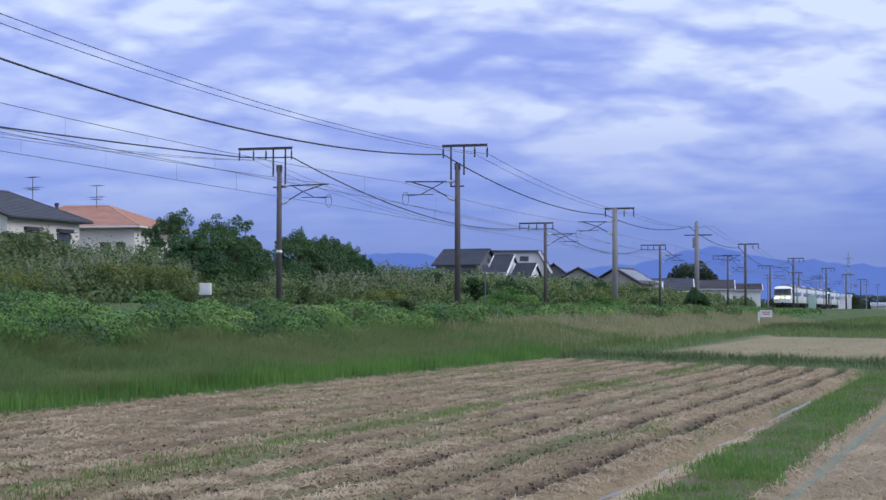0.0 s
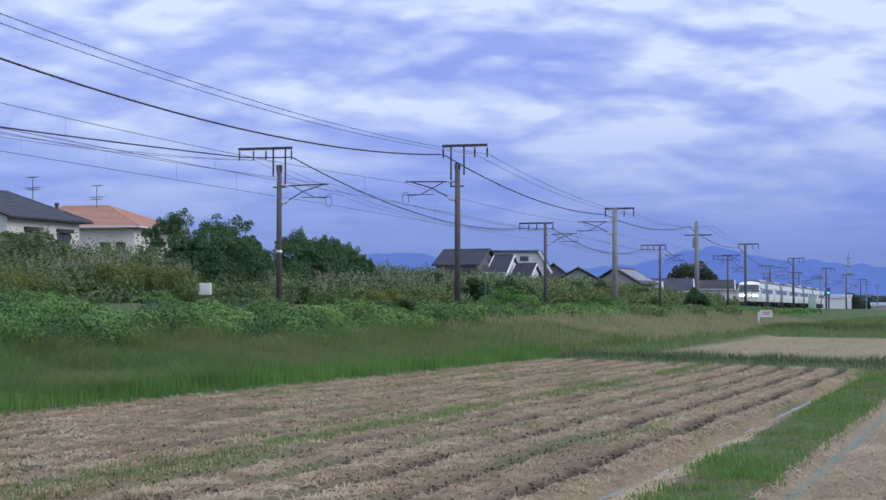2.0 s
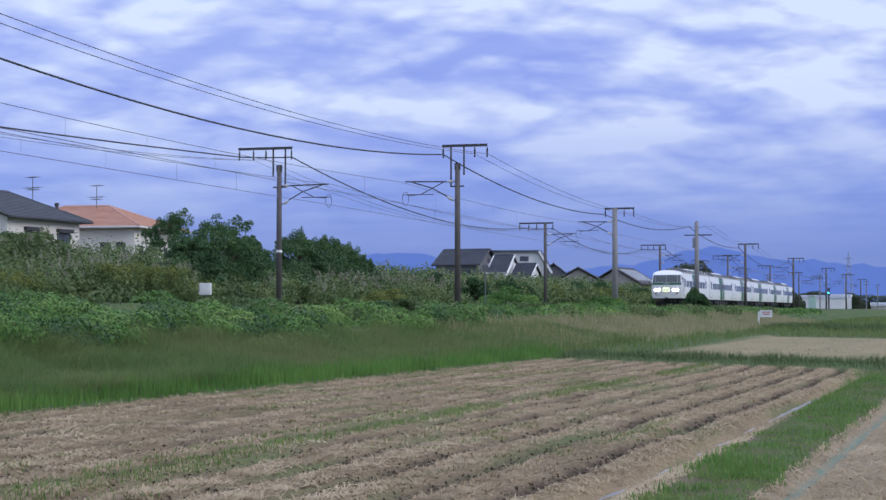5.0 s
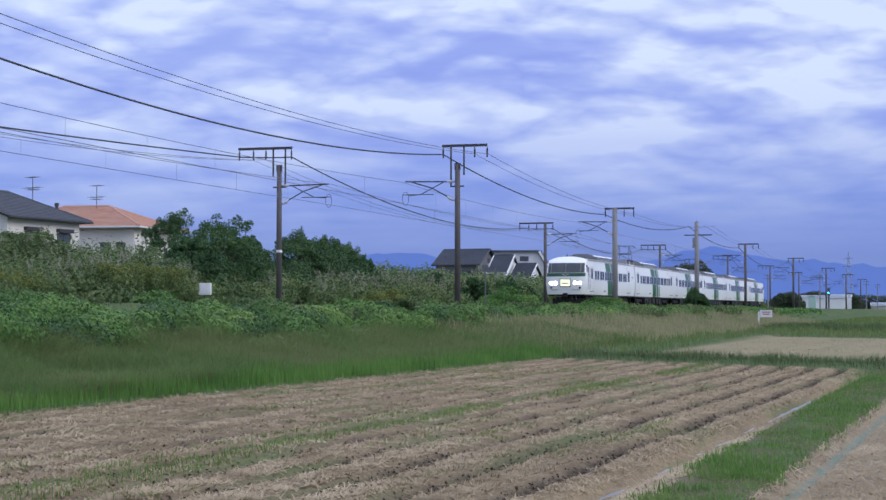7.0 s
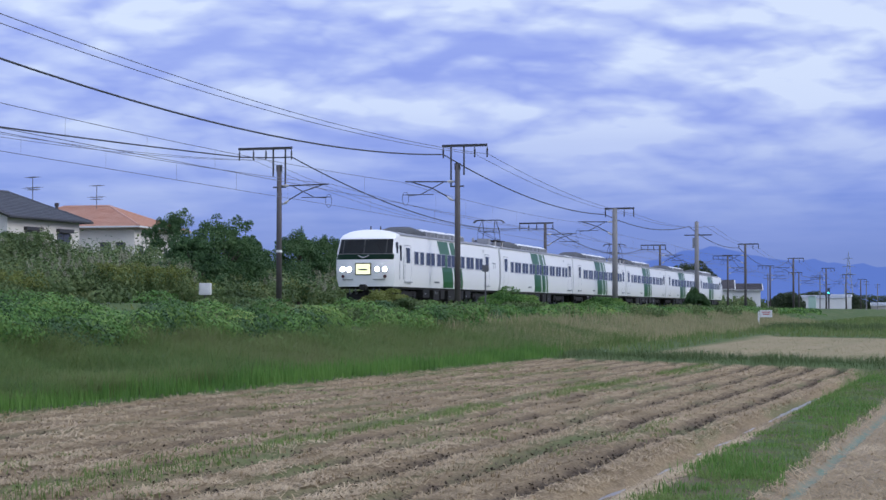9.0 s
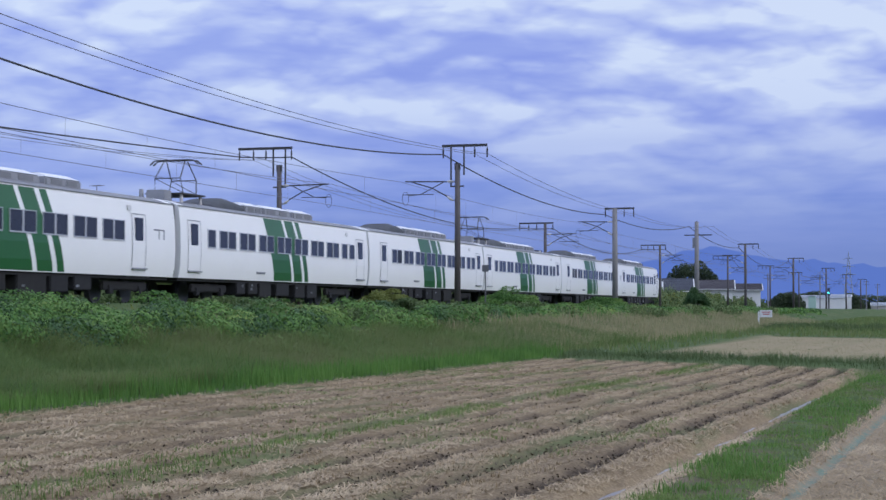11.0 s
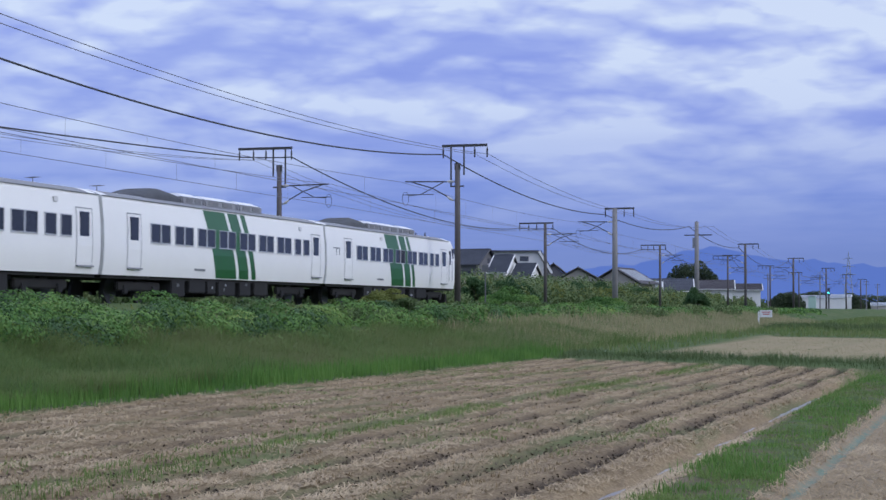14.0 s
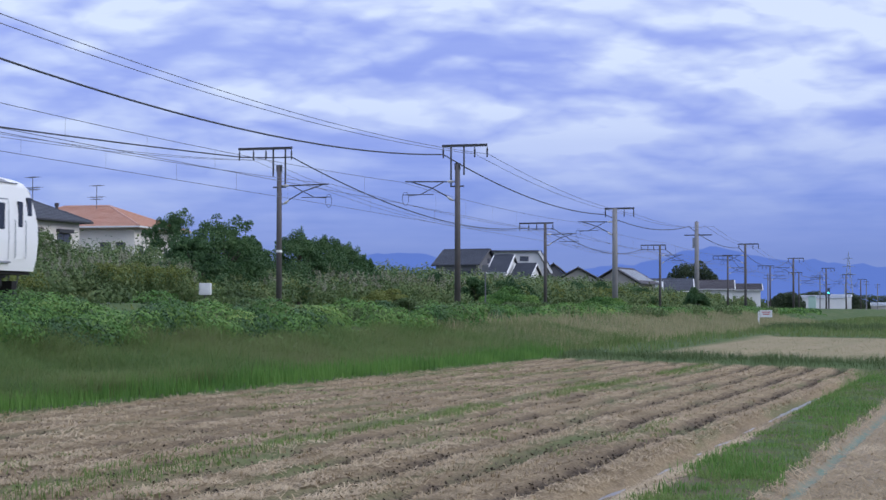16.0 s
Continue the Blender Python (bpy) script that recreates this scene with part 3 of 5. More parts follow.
def door_part(car, x0, x1, side, z0=1.16, z1=2.93):
    d = part("door", side_patch(x0 + 0.03, x1 - 0.03, z0 + 0.02, z1 - 0.03, side, 0.006), M["train_white"], car)
    for p0, p1, q0, q1 in ((x0, x0 + 0.03, z0, z1), (x1 - 0.03, x1, z0, z1), (x0, x1, z1 - 0.035, z1)):
        part("door_frame", side_patch(p0, p1, q0, q1, side, 0.014), M["seam"], d)
    c, e = sorted((side * 1.40, side * 1.50))
    part("door_step", box(x0 + 0.05, x1 + 0.05, c, e, z0 - 0.05, z0), M["seam"], d)
    w = (x0 + x1) / 2
    y = half_width(2.45)
    c, e = sorted((side * (y - 0.02), side * (y + 0.024)))
    part("door_window", box(w - 0.29, w + 0.29, c, e, 2.05, 2.80, 0.01), M["glass_side"], d)


def bogie(car, xc):
    b = part("bogie", box(xc - 1.55, xc + 1.55, -1.15, -1.0, 0.42, 0.72, 0.04), M["under"], car, "black steel bogie frame")
    part("bogie_frame", box(xc - 1.55, xc + 1.55, 1.0, 1.15, 0.42, 0.72, 0.04), M["under"], b)
    for dx in (-1.05, 1.05):
        for y in (-0.62, 0.56):
            part("wheel", tube([(xc + dx, y, 0.43), (xc + dx, y + 0.12, 0.43)], 0.43, 20), M["iron"], b)
        for y in (-1.2, 1.05):
            part("axle_box", box(xc + dx - 0.16, xc + dx + 0.16, y, y + 0.15, 0.3, 0.6, 0.03), M["under_grey"], b)


def cooler(car, x0):
    """Roof cooling plant: a domed dark grille, then two grey housings with bright lids."""
    bm = bmesh.new()
    rows = []
    for k in range(13):
        t = k / 12
        h = 3.56 + 0.44 * math.sin(math.pi * (0.05 + t * 0.72)) ** 0.9
        ww = 0.95
        rows.append([bm.verts.new((x0 + 3.0 * t, y * ww, 3.5 + (h - 3.5) * c)) for y, c in ((-1, 0), (-0.96, 0.42), (-0.82, 0.74), (-0.5, 0.96), (0.5, 0.96), (0.82, 0.74), (0.96, 0.42), (1, 0))])
    for p, q in zip(rows, rows[1:]):
        for i in range(7):
            bm.faces.new((p[i], p[i + 1], q[i + 1], q[i]))
    bm.faces.new(rows[0])
    bm.faces.new(rows[-1][::-1])
    bmesh.ops.recalc_face_normals(bm, faces=bm.faces[:])
    c = part("cooling_unit", bm, M["grille"], car, "domed dark grey cooling unit grille", True)
    for k in range(9):
        x = x0 + 0.4 + k * 0.3
        z = 3.56 + 0.44 * math.sin(math.pi * (0.05 + (x - x0) / 3.0 * 0.72)) ** 0.9
        part("rib", box(x, x + 0.04, -0.45, 0.45, z - 0.06, z - 0.006), M["roof_grey"], c)
    for a, b in ((3.05, 4.75), (4.95, 7.75), (8.1, 10.3)):
        h = part("cooler_housing", box(x0 + a, x0 + b, -0.95, 0.95, 3.5, 3.80, 0.05), M["ac_grey"], car)
        bm = bmesh.new()
        v = [bm.verts.new(p) for p in ((x0 + a + 0.1, -0.93, 3.79), (x0 + b - 0.1, -0.93, 3.79), (x0 + b - 0.1, 0.93, 3.79), (x0 + a + 0.1, 0.93, 3.79),
                                       (x0 + a + 0.2, -0.6, 3.93), (x0 + b - 0.35, -0.6, 3.93), (x0 + b - 0.35, 0.6, 3.93), (x0 + a + 0.2, 0.6, 3.93))]
        for q in ((0, 1, 5, 4), (1, 2, 6, 5), (2, 3, 7, 6), (3, 0, 4, 7), (4, 5, 6, 7)):
            bm.faces.new([v[i] for i in q])
        part("lid", bm, M["ac_silver"], h, "bright sloping metal lid")
        for k in range(2):
            va = x0 + a + 0.3 + k * (b - a - 0.3) / 2
            part("louvre", box(va, va + (b - a) * 0.22, -0.5, 0.5, 3.90, 3.945, 0.01), M["grille"], h)
            part("side_grille", box(va, va + (b - a) * 0.3, -0.965, 0.965, 3.58, 3.74, 0.005), M["roof_grey"], h)


def pantograph(car, xc):
    """A raised diamond pantograph on insulators."""
    p = part("pantograph", box(xc - 0.95, xc + 0.95, -0.75, 0.75, 3.90, 3.96, 0.01), M["iron"], car, "raised black diamond pantograph")
    for sx in (-0.8, 0.8):
        for sy in (-0.6, 0.6):
            part("insulator", tube([(xc + sx, sy, 3.6), (xc + sx, sy, 3.92)], 0.06, 10), M["porcelain"], p)
    top = 5.19
    for s in (-1, 1):
        bm = bmesh.new()
        for y in (-0.55, 0.55):
            add_tube(bm, [(xc + s * 0.55, y, 3.98), (xc + s * 0.68, y * 0.9, 4.50), (xc + s * 0.12, y * 0.75, top - 0.06)], 0.022, 6)
        add_tube(bm, [(xc + s * 0.68, -0.5, 4.50), (xc + s * 0.68, 0.5, 4.50)], 0.02, 6)
        add_tube(bm, [(xc + s * 0.55, -0.55, 3.98), (xc + s * 0.68, 0.5, 4.50)], 0.014, 6)
        part("arm", bm, M["iron"], p)
    bm = bmesh.new()
    for dx in (-0.14, 0.14):
        add_tube(bm, [(xc + dx, -0.95, top - 0.16), (xc + dx, -0.78, top - 0.02), (xc + dx, -0.6, top), (xc + dx, 0.6, top), (xc + dx, 0.78, top - 0.02), (xc + dx, 0.95, top - 0.16)], 0.028, 6)
    for y in (-0.45, 0.45):
        add_tube(bm, [(xc - 0.14, y, top - 0.02), (xc + 0.14, y, top - 0.02)], 0.02, 6)
    part("collector_head", bm, M["iron"], p)
    part("arrester", tube([(xc - 1.75, 0.5, 3.6), (xc - 1.75, 0.5, 4.05)], [0.10, 0.07], 10), M["ac_grey"], p)
    part("switch_box", box(xc - 2.0, xc - 1.4, -0.5, 0.2, 3.62, 4.0, 0.03), M["ac_grey"], p)


def carriage(x0, name, cab=None, panto=False, stripe=7.76, fleet_bar=False):
    """One carriage; cab is None, 'front' or 'rear'. Local x runs from its leading end."""
    label = "white driving carriage with three slanted green stripes and a sloped cab" if cab else "white railway carriage with three slanted green stripes"
    if panto:
        label += ", pantograph raised"
    car = thing("train_carriage", pose(x0, NEAR_Y, RAIL_Z), label, "train carriage", "carriages of the express train")
    mx = (lambda x: CAR_L - x) if cab == 'rear' else (lambda x: x)
    part("body", car_body(cab is not None, mx), M["train_white"], car, "", True)
    roof = part("roof", roof_sheet(1.7 if cab else 0.75, CAR_L - 0.75, mx), M["roof_grey"], car, "", True)
    for s in (-1, 1):
        a, b = sorted((mx(1.4 if cab else 0.22), mx(CAR_L - 0.22)))
        c, d = sorted((s * 1.355, s * 1.405))
        part("gutter", box(a, b, c, d, 3.375, 3.405), M["seam"], roof)
    # slanted stripes on both sides
    for s in (-1, 1):
        for a, b in ((0.0, 1.88), (2.14, 3.04), (3.32, 3.74)):
            part("stripe", side_patch(stripe + a, stripe + b, 0.93, 3.33, s, 0.006, 0.47), M["train_green"], car, "slanted dark green stripe")
    # doors and windows
    if cab:
        wins = [(3.47, 0.62, 1), (4.41, 0.60, 1)] + [(5.46 + 1.855 * k, 1.43, 2) for k in range(6)]
        doors = [(1.96, 3.0), (16.75, 17.75)]
    else:
        wins = [(3.5 + 1.855 * k, 1.43, 2) for k in range(7)] + [(16.52, 0.63, 1), (17.46, 0.63, 1)]
        doors = [(1.8, 2.8), (18.42, 19.45)]
        if panto:
            wins.append((2.47, 0.63, 1))
            doors[0] = (0.82, 1.88)
    for s in (-1, 1):
        for a, w, n in wins:
            xx = mx(a + w) if cab == 'rear' else a
            window_part(car, xx, w, 2.04, 2.64, s, n)
        for a, b in doors:
            p, q = sorted((mx(a), mx(b)))
            door_part(car, p, q, s)
        for xl in (15.2 if not cab else mx(14.6), ):
            c, d = sorted((s * 1.40, s * 1.44))
            part("side_lamp", box(xl + 1.86, xl + 2.16, c, d, 3.0, 3.17, 0.02), M["white_box"], car)
        bm = bmesh.new()
        for k in range(7):
            c, d = sorted((s * 1.44, s * 1.447))
            add_box(bm, 7.0 + k * 0.13, 7.1 + k * 0.13, c, d, 1.16, 1.24)
        part("lettering", bm, M["dark_bar"], car, "small grey lettering bars")
        if cab:
            # maker's mark as plain grey strokes
            bm = bmesh.new()
            c, d = sorted((s * 1.455, s * 1.463))
            e0, e1 = sorted((mx(18.35), mx(19.15)))
            add_box(bm, e0, e1, c, d, 2.43, 2.48)
            add_box(bm, e0 + 0.36, e0 + 0.43, c, d, 2.06, 2.43)
            add_box(bm, e0, e0 + 0.36, c, d, 2.06, 2.11)
            add_box(bm, e1 - 0.08, e1, c, d, 2.06, 2.43)
            part("emblem", bm, M["dark_bar"], car, "plain grey emblem strokes")
            p0, p1 = sorted((mx(0.66), mx(0.95)))
            cc, dd = sorted((s * 1.38, s * 1.458))
            part("cab_side_window", box(p0, p1, cc, dd, 2.47, 3.02, 0.02), M["glass_side"], car)
            p0, p1 = sorted((mx(1.1), mx(1.62)))
            part("cab_door", side_patch(p0, p1, 1.16, 2.95, s, 0.005), M["train_white"], car)
            p0, p1 = sorted((mx(1.18), mx(1.48)))
            part("cab_door_window", box(p0, p1, *sorted((s * 1.40, s * 1.468)), 2.13, 2.88, 0.02), M["glass_side"], car)
            for h in (1.07, 1.65):
                p0 = mx(h)
                part("handrail", tube([(p0, s * 1.47, 1.25), (p0, s * 1.50, 1.3), (p0, s * 1.50, 2.3), (p0, s * 1.47, 2.35)], 0.014, 6), M["frame_alu"], car)
    # gangway ends
    for xe in ([CAR_L] if cab else [0, CAR_L]):
        x = mx(xe)
        d = -1 if x > 10 else 1
        a, b = sorted((x, x + d * 0.22))
        part("gangway", box(a, b, -1.25, 1.25, 1.0, 3.45, 0.05), M["rubber"], car, "dark grey rubber gangway bellows")
    # running gear
    for xc in (3.3, CAR_L - 3.3):
        bogie(car, xc)
    rng = random.Random(int(x0 * 10) + 5)
    x = 5.4
    while x < CAR_L - 6.6:
        w = rng.uniform(0.7, 1.7)
        for s in (-1, 1):
            c, d = sorted((s * 0.55, s * 1.32))
            part("equipment_box", box(x, x + w, c, d, rng.uniform(0.22, 0.4), 0.86, 0.03), M["under_grey" if rng.random() < 0.6 else "under"], car)
        for s in (-1, 1):
            for k in range(rng.randint(0, 2)):
                xp, zp = x + rng.uniform(0.1, 0.6), rng.uniform(0.45, 0.7)
                c, d = sorted((s * 1.322, s * 1.33))
                part("cover_plate", box(xp, xp + rng.uniform(0.08, 0.2), c, d, zp, zp + rng.uniform(0.05, 0.12)), M["seam" if rng.random() < 0.4 else "rubber"], car)
        x += w + rng.uniform(0.12, 0.7)
    part("underframe", box(0.3 if not cab else 0.5, CAR_L - 0.3 if not cab else CAR_L - 0.5, -1.30, 1.30, 0.80, 0.93), M["under"], car)
    cooler(car, 4.0)
    if panto:
        pantograph(car, 2.9 if not cab else 4)
    if cab:
        f = part("windscreen", face_patch(mx, -1.36, 1.36, 2.47, 3.17, 0.012, 20, 8, 0.01, 0.06), M["glass_front"], car, "wide dark windscreen")
        for y in (-1.08, 0.0, 1.08):
            part("pillar", face_patch(mx, y - 0.03, y + 0.03, 2.47, 3.17, 0.03, 2, 6), M["seam"], f)
        for y, k in ((-0.95, 0.3), (0.2, -0.25)):
            xb, xt = mx(face_x(0.4, 2.45) - 0.05), mx(face_x(0.4, 2.9) - 0.05)
            part("wiper", tube([(xb, y, 2.46), (xt, y + k, 2.9)], 0.012, 5), M["iron"], f)
        part("trim_strip", face_patch(mx, -1.43, 1.43, 2.435, 2.465, 0.022, 20, 1), M["frame_alu"], car)
        part("green_band", face_patch(mx, -1.43, 1.43, 2.19, 2.44, 0.008, 20, 3), M["face_green"], car, "dark green band below the windscreen")
        for s in (-1, 1):
            xc, xd = mx(face_x(0, 2.25) - 0.03), mx(face_x(0.2, 2.37) - 0.03)
            part("emblem_chevron", tube([(xc, s * 0.0, 2.25), (xd, s * 0.27, 2.38)], 0.028, 6), M["frame_alu"], car, "silver chevron emblem")
            for y in (0.71, 1.05):
                xf = mx(face_x(y * s / 1.47, 1.72))
                o = -1 if cab == 'front' else 1
                lamp = part("headlight", tube([(xf - o * 0.05, s * y, 1.72), (xf + o * 0.04, s * y, 1.72)], 0.15, 20), M["frame_alu"], car, "round headlight in a bright rim")
                part("lens", tube([(xf + o * 0.035, s * y, 1.72), (xf + o * 0.05, s * y, 1.72)], 0.105, 20), M["headlight"] if cab == 'front' else M["porcelain"], lamp, "glowing headlight lens" if cab == 'front' else "")
            xf = mx(face_x(0.72, 1.38))
            part("tail_lamp", tube([(xf - 0.04, s * 1.05, 1.38), (xf + 0.04, s * 1.05, 1.38)], 0.08, 14), M["tail"], car)
            part("step_rail", face_patch(mx, *sorted((s * 0.5, s * 1.08)), 1.20, 1.26, 0.07, 4, 1, 0.05), M["frame_alu"], car)
        hm = part("headmark", face_patch(mx, -0.40, 0.40, 1.44, 2.02, 0.03, 6, 3, 0.04), M["iron"], car, "square headmark panel, lit from within")
        part("headmark_glass", face_patch(mx, -0.35, 0.35, 1.49, 1.97, 0.045, 6, 3, 0.01), M["headmark"], hm, "pale yellow glowing panel")
        bm = face_patch(mx, -0.2, 0.22, 1.66, 1.74, 0.06, 4, 1, 0.006)
        part("lettering", bm, M["dark_bar"], hm, "unreadable lettering bar")
        a, b = sorted((mx(0.25), mx(1.2)))
        bm = bmesh.new()
        v = [bm.verts.new((mx(x), y, z)) for x, y, z in ((0.95, -1.15, 0.14), (0.35, 0, 0.14), (0.95, 1.15, 0.14), (0.95, -1.15, 0.62), (0.55, 0, 0.62), (0.95, 1.15, 0.62), (1.25, -1.15, 0.14), (1.25, 1.15, 0.14), (1.25, -1.15, 0.62), (1.25, 1.15, 0.62))]
        for q in ((0, 1, 4, 3), (1, 2, 5, 4), (0, 3, 8, 6), (2, 7, 9, 5), (6, 8, 9, 7), (3, 4, 5, 9, 8), (0, 6, 7, 2, 1)):
            bm.faces.new([v[i] for i in q])
        bmesh.ops.recalc_face_normals(bm, faces=bm.faces[:])
        part("snow_plough", bm, M["under"], car, "black snow plough under the cab")
        for y in (-0.75, -0.45, 0.45, 0.75):
            part("brake_hose", tube([(mx(0.3), y, 0.92), (mx(0.22), y, 0.75), (mx(0.3), y, 0.55), (mx(0.5), y, 0.6)], 0.03, 6), M["rubber"], car)
        a, b = sorted((mx(-0.15), mx(0.4)))
        part("coupler", box(a, b, -0.16, 0.16, 0.72, 1.0, 0.04), M["under"], car)
        xr = mx(1.9)
        for y in (-0.25, 0.25):
            part("horn", tube([(xr, y, 3.62), (xr, y, 3.85)], [0.05, 0.03], 8), M["iron"], car)
    return car


LEAD = [0, 20.2, 40.2, 60.2, 80.2, 100.2]
CARS = [
    carriage(77.9 + LEAD[0], "a", 'front', False, 7.58),
    carriage(77.9 + LEAD[1], "b", None, True),
    carriage(77.9 + LEAD[2], "c"),
    carriage(77.9 + LEAD[3], "d", None, True),
    carriage(77.9 + LEAD[4], "e"),
    carriage(77.9 + LEAD[5], "f", 'rear', False, 8.05),
]

# ------------------------------------------------------------ masts and wires
def insulator_string(parent, p, drop):
    part("insulator", tube([p, (p[0], p[1], p[2] - drop * 0.3), (p[0], p[1], p[2] - drop)], [0.012, 0.05, 0.035], 8), M["wire"], parent)


def mast(x, y, top, arm_dir, kind, material, label, arm=True, bar=(2.3, 0.7), r=0.17, drops=()):
    """A catenary mast on the bank: post, head frame, cross bar and, towards its track, a hinged cantilever."""
    base = float(ground_z(x, y)) - 0.3
    m = thing("catenary_mast", pose(x, y, base), label, "catenary mast", "catenary masts along the track")
    h = top - base
    part("post", tube([(0, 0, 0), (0, 0, h * 0.5), (0, 0, h - (0.95 if kind == 'frame' else 0.0))], [r, r * 0.92, r * 0.8], 14), M[material], m, "", True)
    if kind == 'frame':
        bm = bmesh.new()
        for dy in (-0.34, 0.34):
            add_box(bm, -0.035, 0.035, dy - 0.035, dy + 0.035, h - 2.1 if dy * arm_dir > 0 else h - 1.5, h)
        add_box(bm, -0.03, 0.03, -0.34, 0.34, h - 2.1, h - 2.03)
        add_box(bm, -0.1, 0.1, -0.13, 0.13, h - 1.25, h - 0.9)
        part("head_frame", bm, M["iron"], m, "steel head frame")
    bm = box(-0.05, 0.05, -bar[1], bar[0], h - 0.08, h + 0.05)
    part("cross_bar", bm, M["iron"], m)
    for d in drops:
        insulator_string(m, (0, d, h - 0.08), 0.55)
    part("band", tube([(0, 0, h * 0.36), (0, 0, h * 0.36 + 0.12)], r * 1.06, 14), M["white_box"], m) if kind == 'frame' and arm_dir < 0 else None
    if arm:
        # hinged cantilever
        a = RAIL_Z + 6.25 - base
        s = arm_dir
        reach = 2.75
        c = part("cantilever", tube([(0, s * 0.15, a), (0, s * reach, a + 0.05)], 0.035, 8), M["iron"], m, "hinged steel cantilever with white insulators")
        part("brace", tube([(0, s * 0.15, a - 0.95), (0, s * 1.35, a - 0.3), (0, s * 2.4, a + 0.02)], 0.03, 8), M["iron"], c)
        part("steady_tube", tube([(0, s * 0.75, a - 0.02), (0, s * 1.95, a - 0.62), (0, s * 2.6, a - 0.66)], 0.024, 8), M["iron"], c)
        part("registration_arm", tube([(0, s * 1.25, a - 0.62), (0, s * 2.9, a - 0.62)], 0.02, 8), M["iron"], c)
        ring = [(0, s * 2.75 + 0.17 * math.cos(q), a - 0.62 - 0.2 + 0.34 * math.sin(q)) for q in [k * math.pi / 8 for k in range(17)]]
        part("jumper_loop", tube(ring, 0.012, 5), M["wire"], c)
        for z0, z1 in ((a, a + 0.01), (a - 0.95, a - 0.75)):
            part("insulator", tube([(0, s * 0.2, z0), (0, s * 0.36, z0 + (z1 - z0) * 0.3 + 0.02), (0, s * 0.55, z1)], [0.04, 0.075, 0.04], 10), M["porcelain"], c)
    return m


NEAR_ROW = [(-42, 9.9), (26, 9.88), (83.9, 9.88), (125.8, 9.05), (167.6, 10.1), (207.7, 9.4), (270.6, 9.5), (340, 9.55), (402, 9.5), (464, 9.5)]
FAR_ROW = [(-40, 10.05), (22, 10.05), (84.3, 10.05), (145.3, 9.05), (205.3, 9.3), (268.9, 9.9), (332, 9.9), (394, 9.9), (456, 9.9)]
NEAR_MY, FAR_MY = 24.1, 33.9
for k, (x, top) in enumerate(NEAR_ROW):
    if x == 83.9:
        mast(x, NEAR_MY, top, 1, 'frame', "rust_pole", "slim rust-brown catenary mast with a steel head frame", True, (0.8, 1.55), 0.16, (0.75, -0.9, -1.55))
    elif x == 125.8:
        mast(x, NEAR_MY, top, 1, 'post', "concrete_light", "thick pale concrete mast with a short cross bar", True, (0.75, 1.45), 0.22, (0.7, -0.7, -1.4))
    elif x == 167.6:
        t = mast(x, NEAR_MY, top, 1, 'post', "concrete_light", "thick pale concrete mast carrying a transformer", False, (0.05, 0.05), 0.24)
        hb = 10.1 - 1.25
        base = t.matrix_basis.translation.z
        part("lower_bar", box(-0.05, 0.05, -1.5, 1.2, hb - 0.1 - base, hb - base), M["iron"], t)
        part("transformer", tube([(0.3, 0.25, hb - 1.3 - base), (0.3, 0.25, hb - 0.3 - base)], 0.2, 14), M["ac_grey"], t, "grey cylindrical transformer")
    else:
        mast(x, NEAR_MY, top, 1, 'post', "rust_pole", "slim dark catenary mast on the embankment", True, (0.9, 1.6), 0.17, (0.75, -0.9, -1.55))
for k, (x, top) in enumerate(FAR_ROW):
    mast(x, FAR_MY, top, -1, 'frame' if x == 84.3 else 'post', "rust_pole", "slim dark catenary mast behind the tracks" if k != 2 else "slim dark catenary mast with a wide head frame", True, (2.3, 0.72), 0.155, (2.25, 1.45, 0.75, -0.68))


def span(bm, p, q, sag, r, n=18):
    pts = []
    for k in range(n + 1):
        t = k / n
        v = Vector(p).lerp(Vector(q), t)
        v.z -= 4 * sag * t * (1 - t)
        pts.append(v)
    add_tube(bm, pts, r, 5, False)


def line(name, pts, sags, r, mat, label):
    """One wire from mast to mast, a part for each span; sag in metres span by span."""
    t = thing(name, pose(0, 0, 0), label, "overhead wire", "overhead wires")
    for p, q, sag in zip(pts, pts[1:], sags):
        bm = bmesh.new()
        span(bm, p, q, sag, r, 20)
        part("span", bm, M[mat], t, "", True)


def hung(row, y, drop, coef):
    pts = [(x, y, top - drop) for x, top in row]
    return pts, [coef * ((b[0] - a[0]) / 62) ** 2 for a, b in zip(pts, pts[1:])]


line("feeder_cable", *hung(NEAR_ROW, NEAR_MY + 0.75, 0.44, 1.5), 0.034, "wire", "thick black feeder cable sagging between the masts")
line("overhead_wire", *hung(NEAR_ROW, NEAR_MY - 0.9, 0.45, 0.95), 0.013, "wire_thin", "thin dark wire sagging between the masts")
line("overhead_wire", *hung(NEAR_ROW, NEAR_MY - 1.6, 0.47, 0.95), 0.013, "wire_thin", "thin dark wire sagging between the masts")
# the far feeder swings from the inner end of one cross bar to the outer end of the next
zig = [(22, 33.2, 7.5), (84.3, 36.1, 9.62), (84.3, 33.2, 9.55), (145.3, 36.1, 8.6), (145.3, 33.2, 8.55), (205.3, 36.1, 8.8), (205.3, 33.2, 8.75), (268.9, 36.1, 9.4), (268.9, 33.2, 9.35), (332, 36.1, 9.4)]
line("feeder_cable", zig, [0.19, 0.03, 1.17, 0.03, 1.2, 0.03, 1.2, 0.03, 1.2], 0.034, "wire", "thick black feeder cable sagging between the masts")
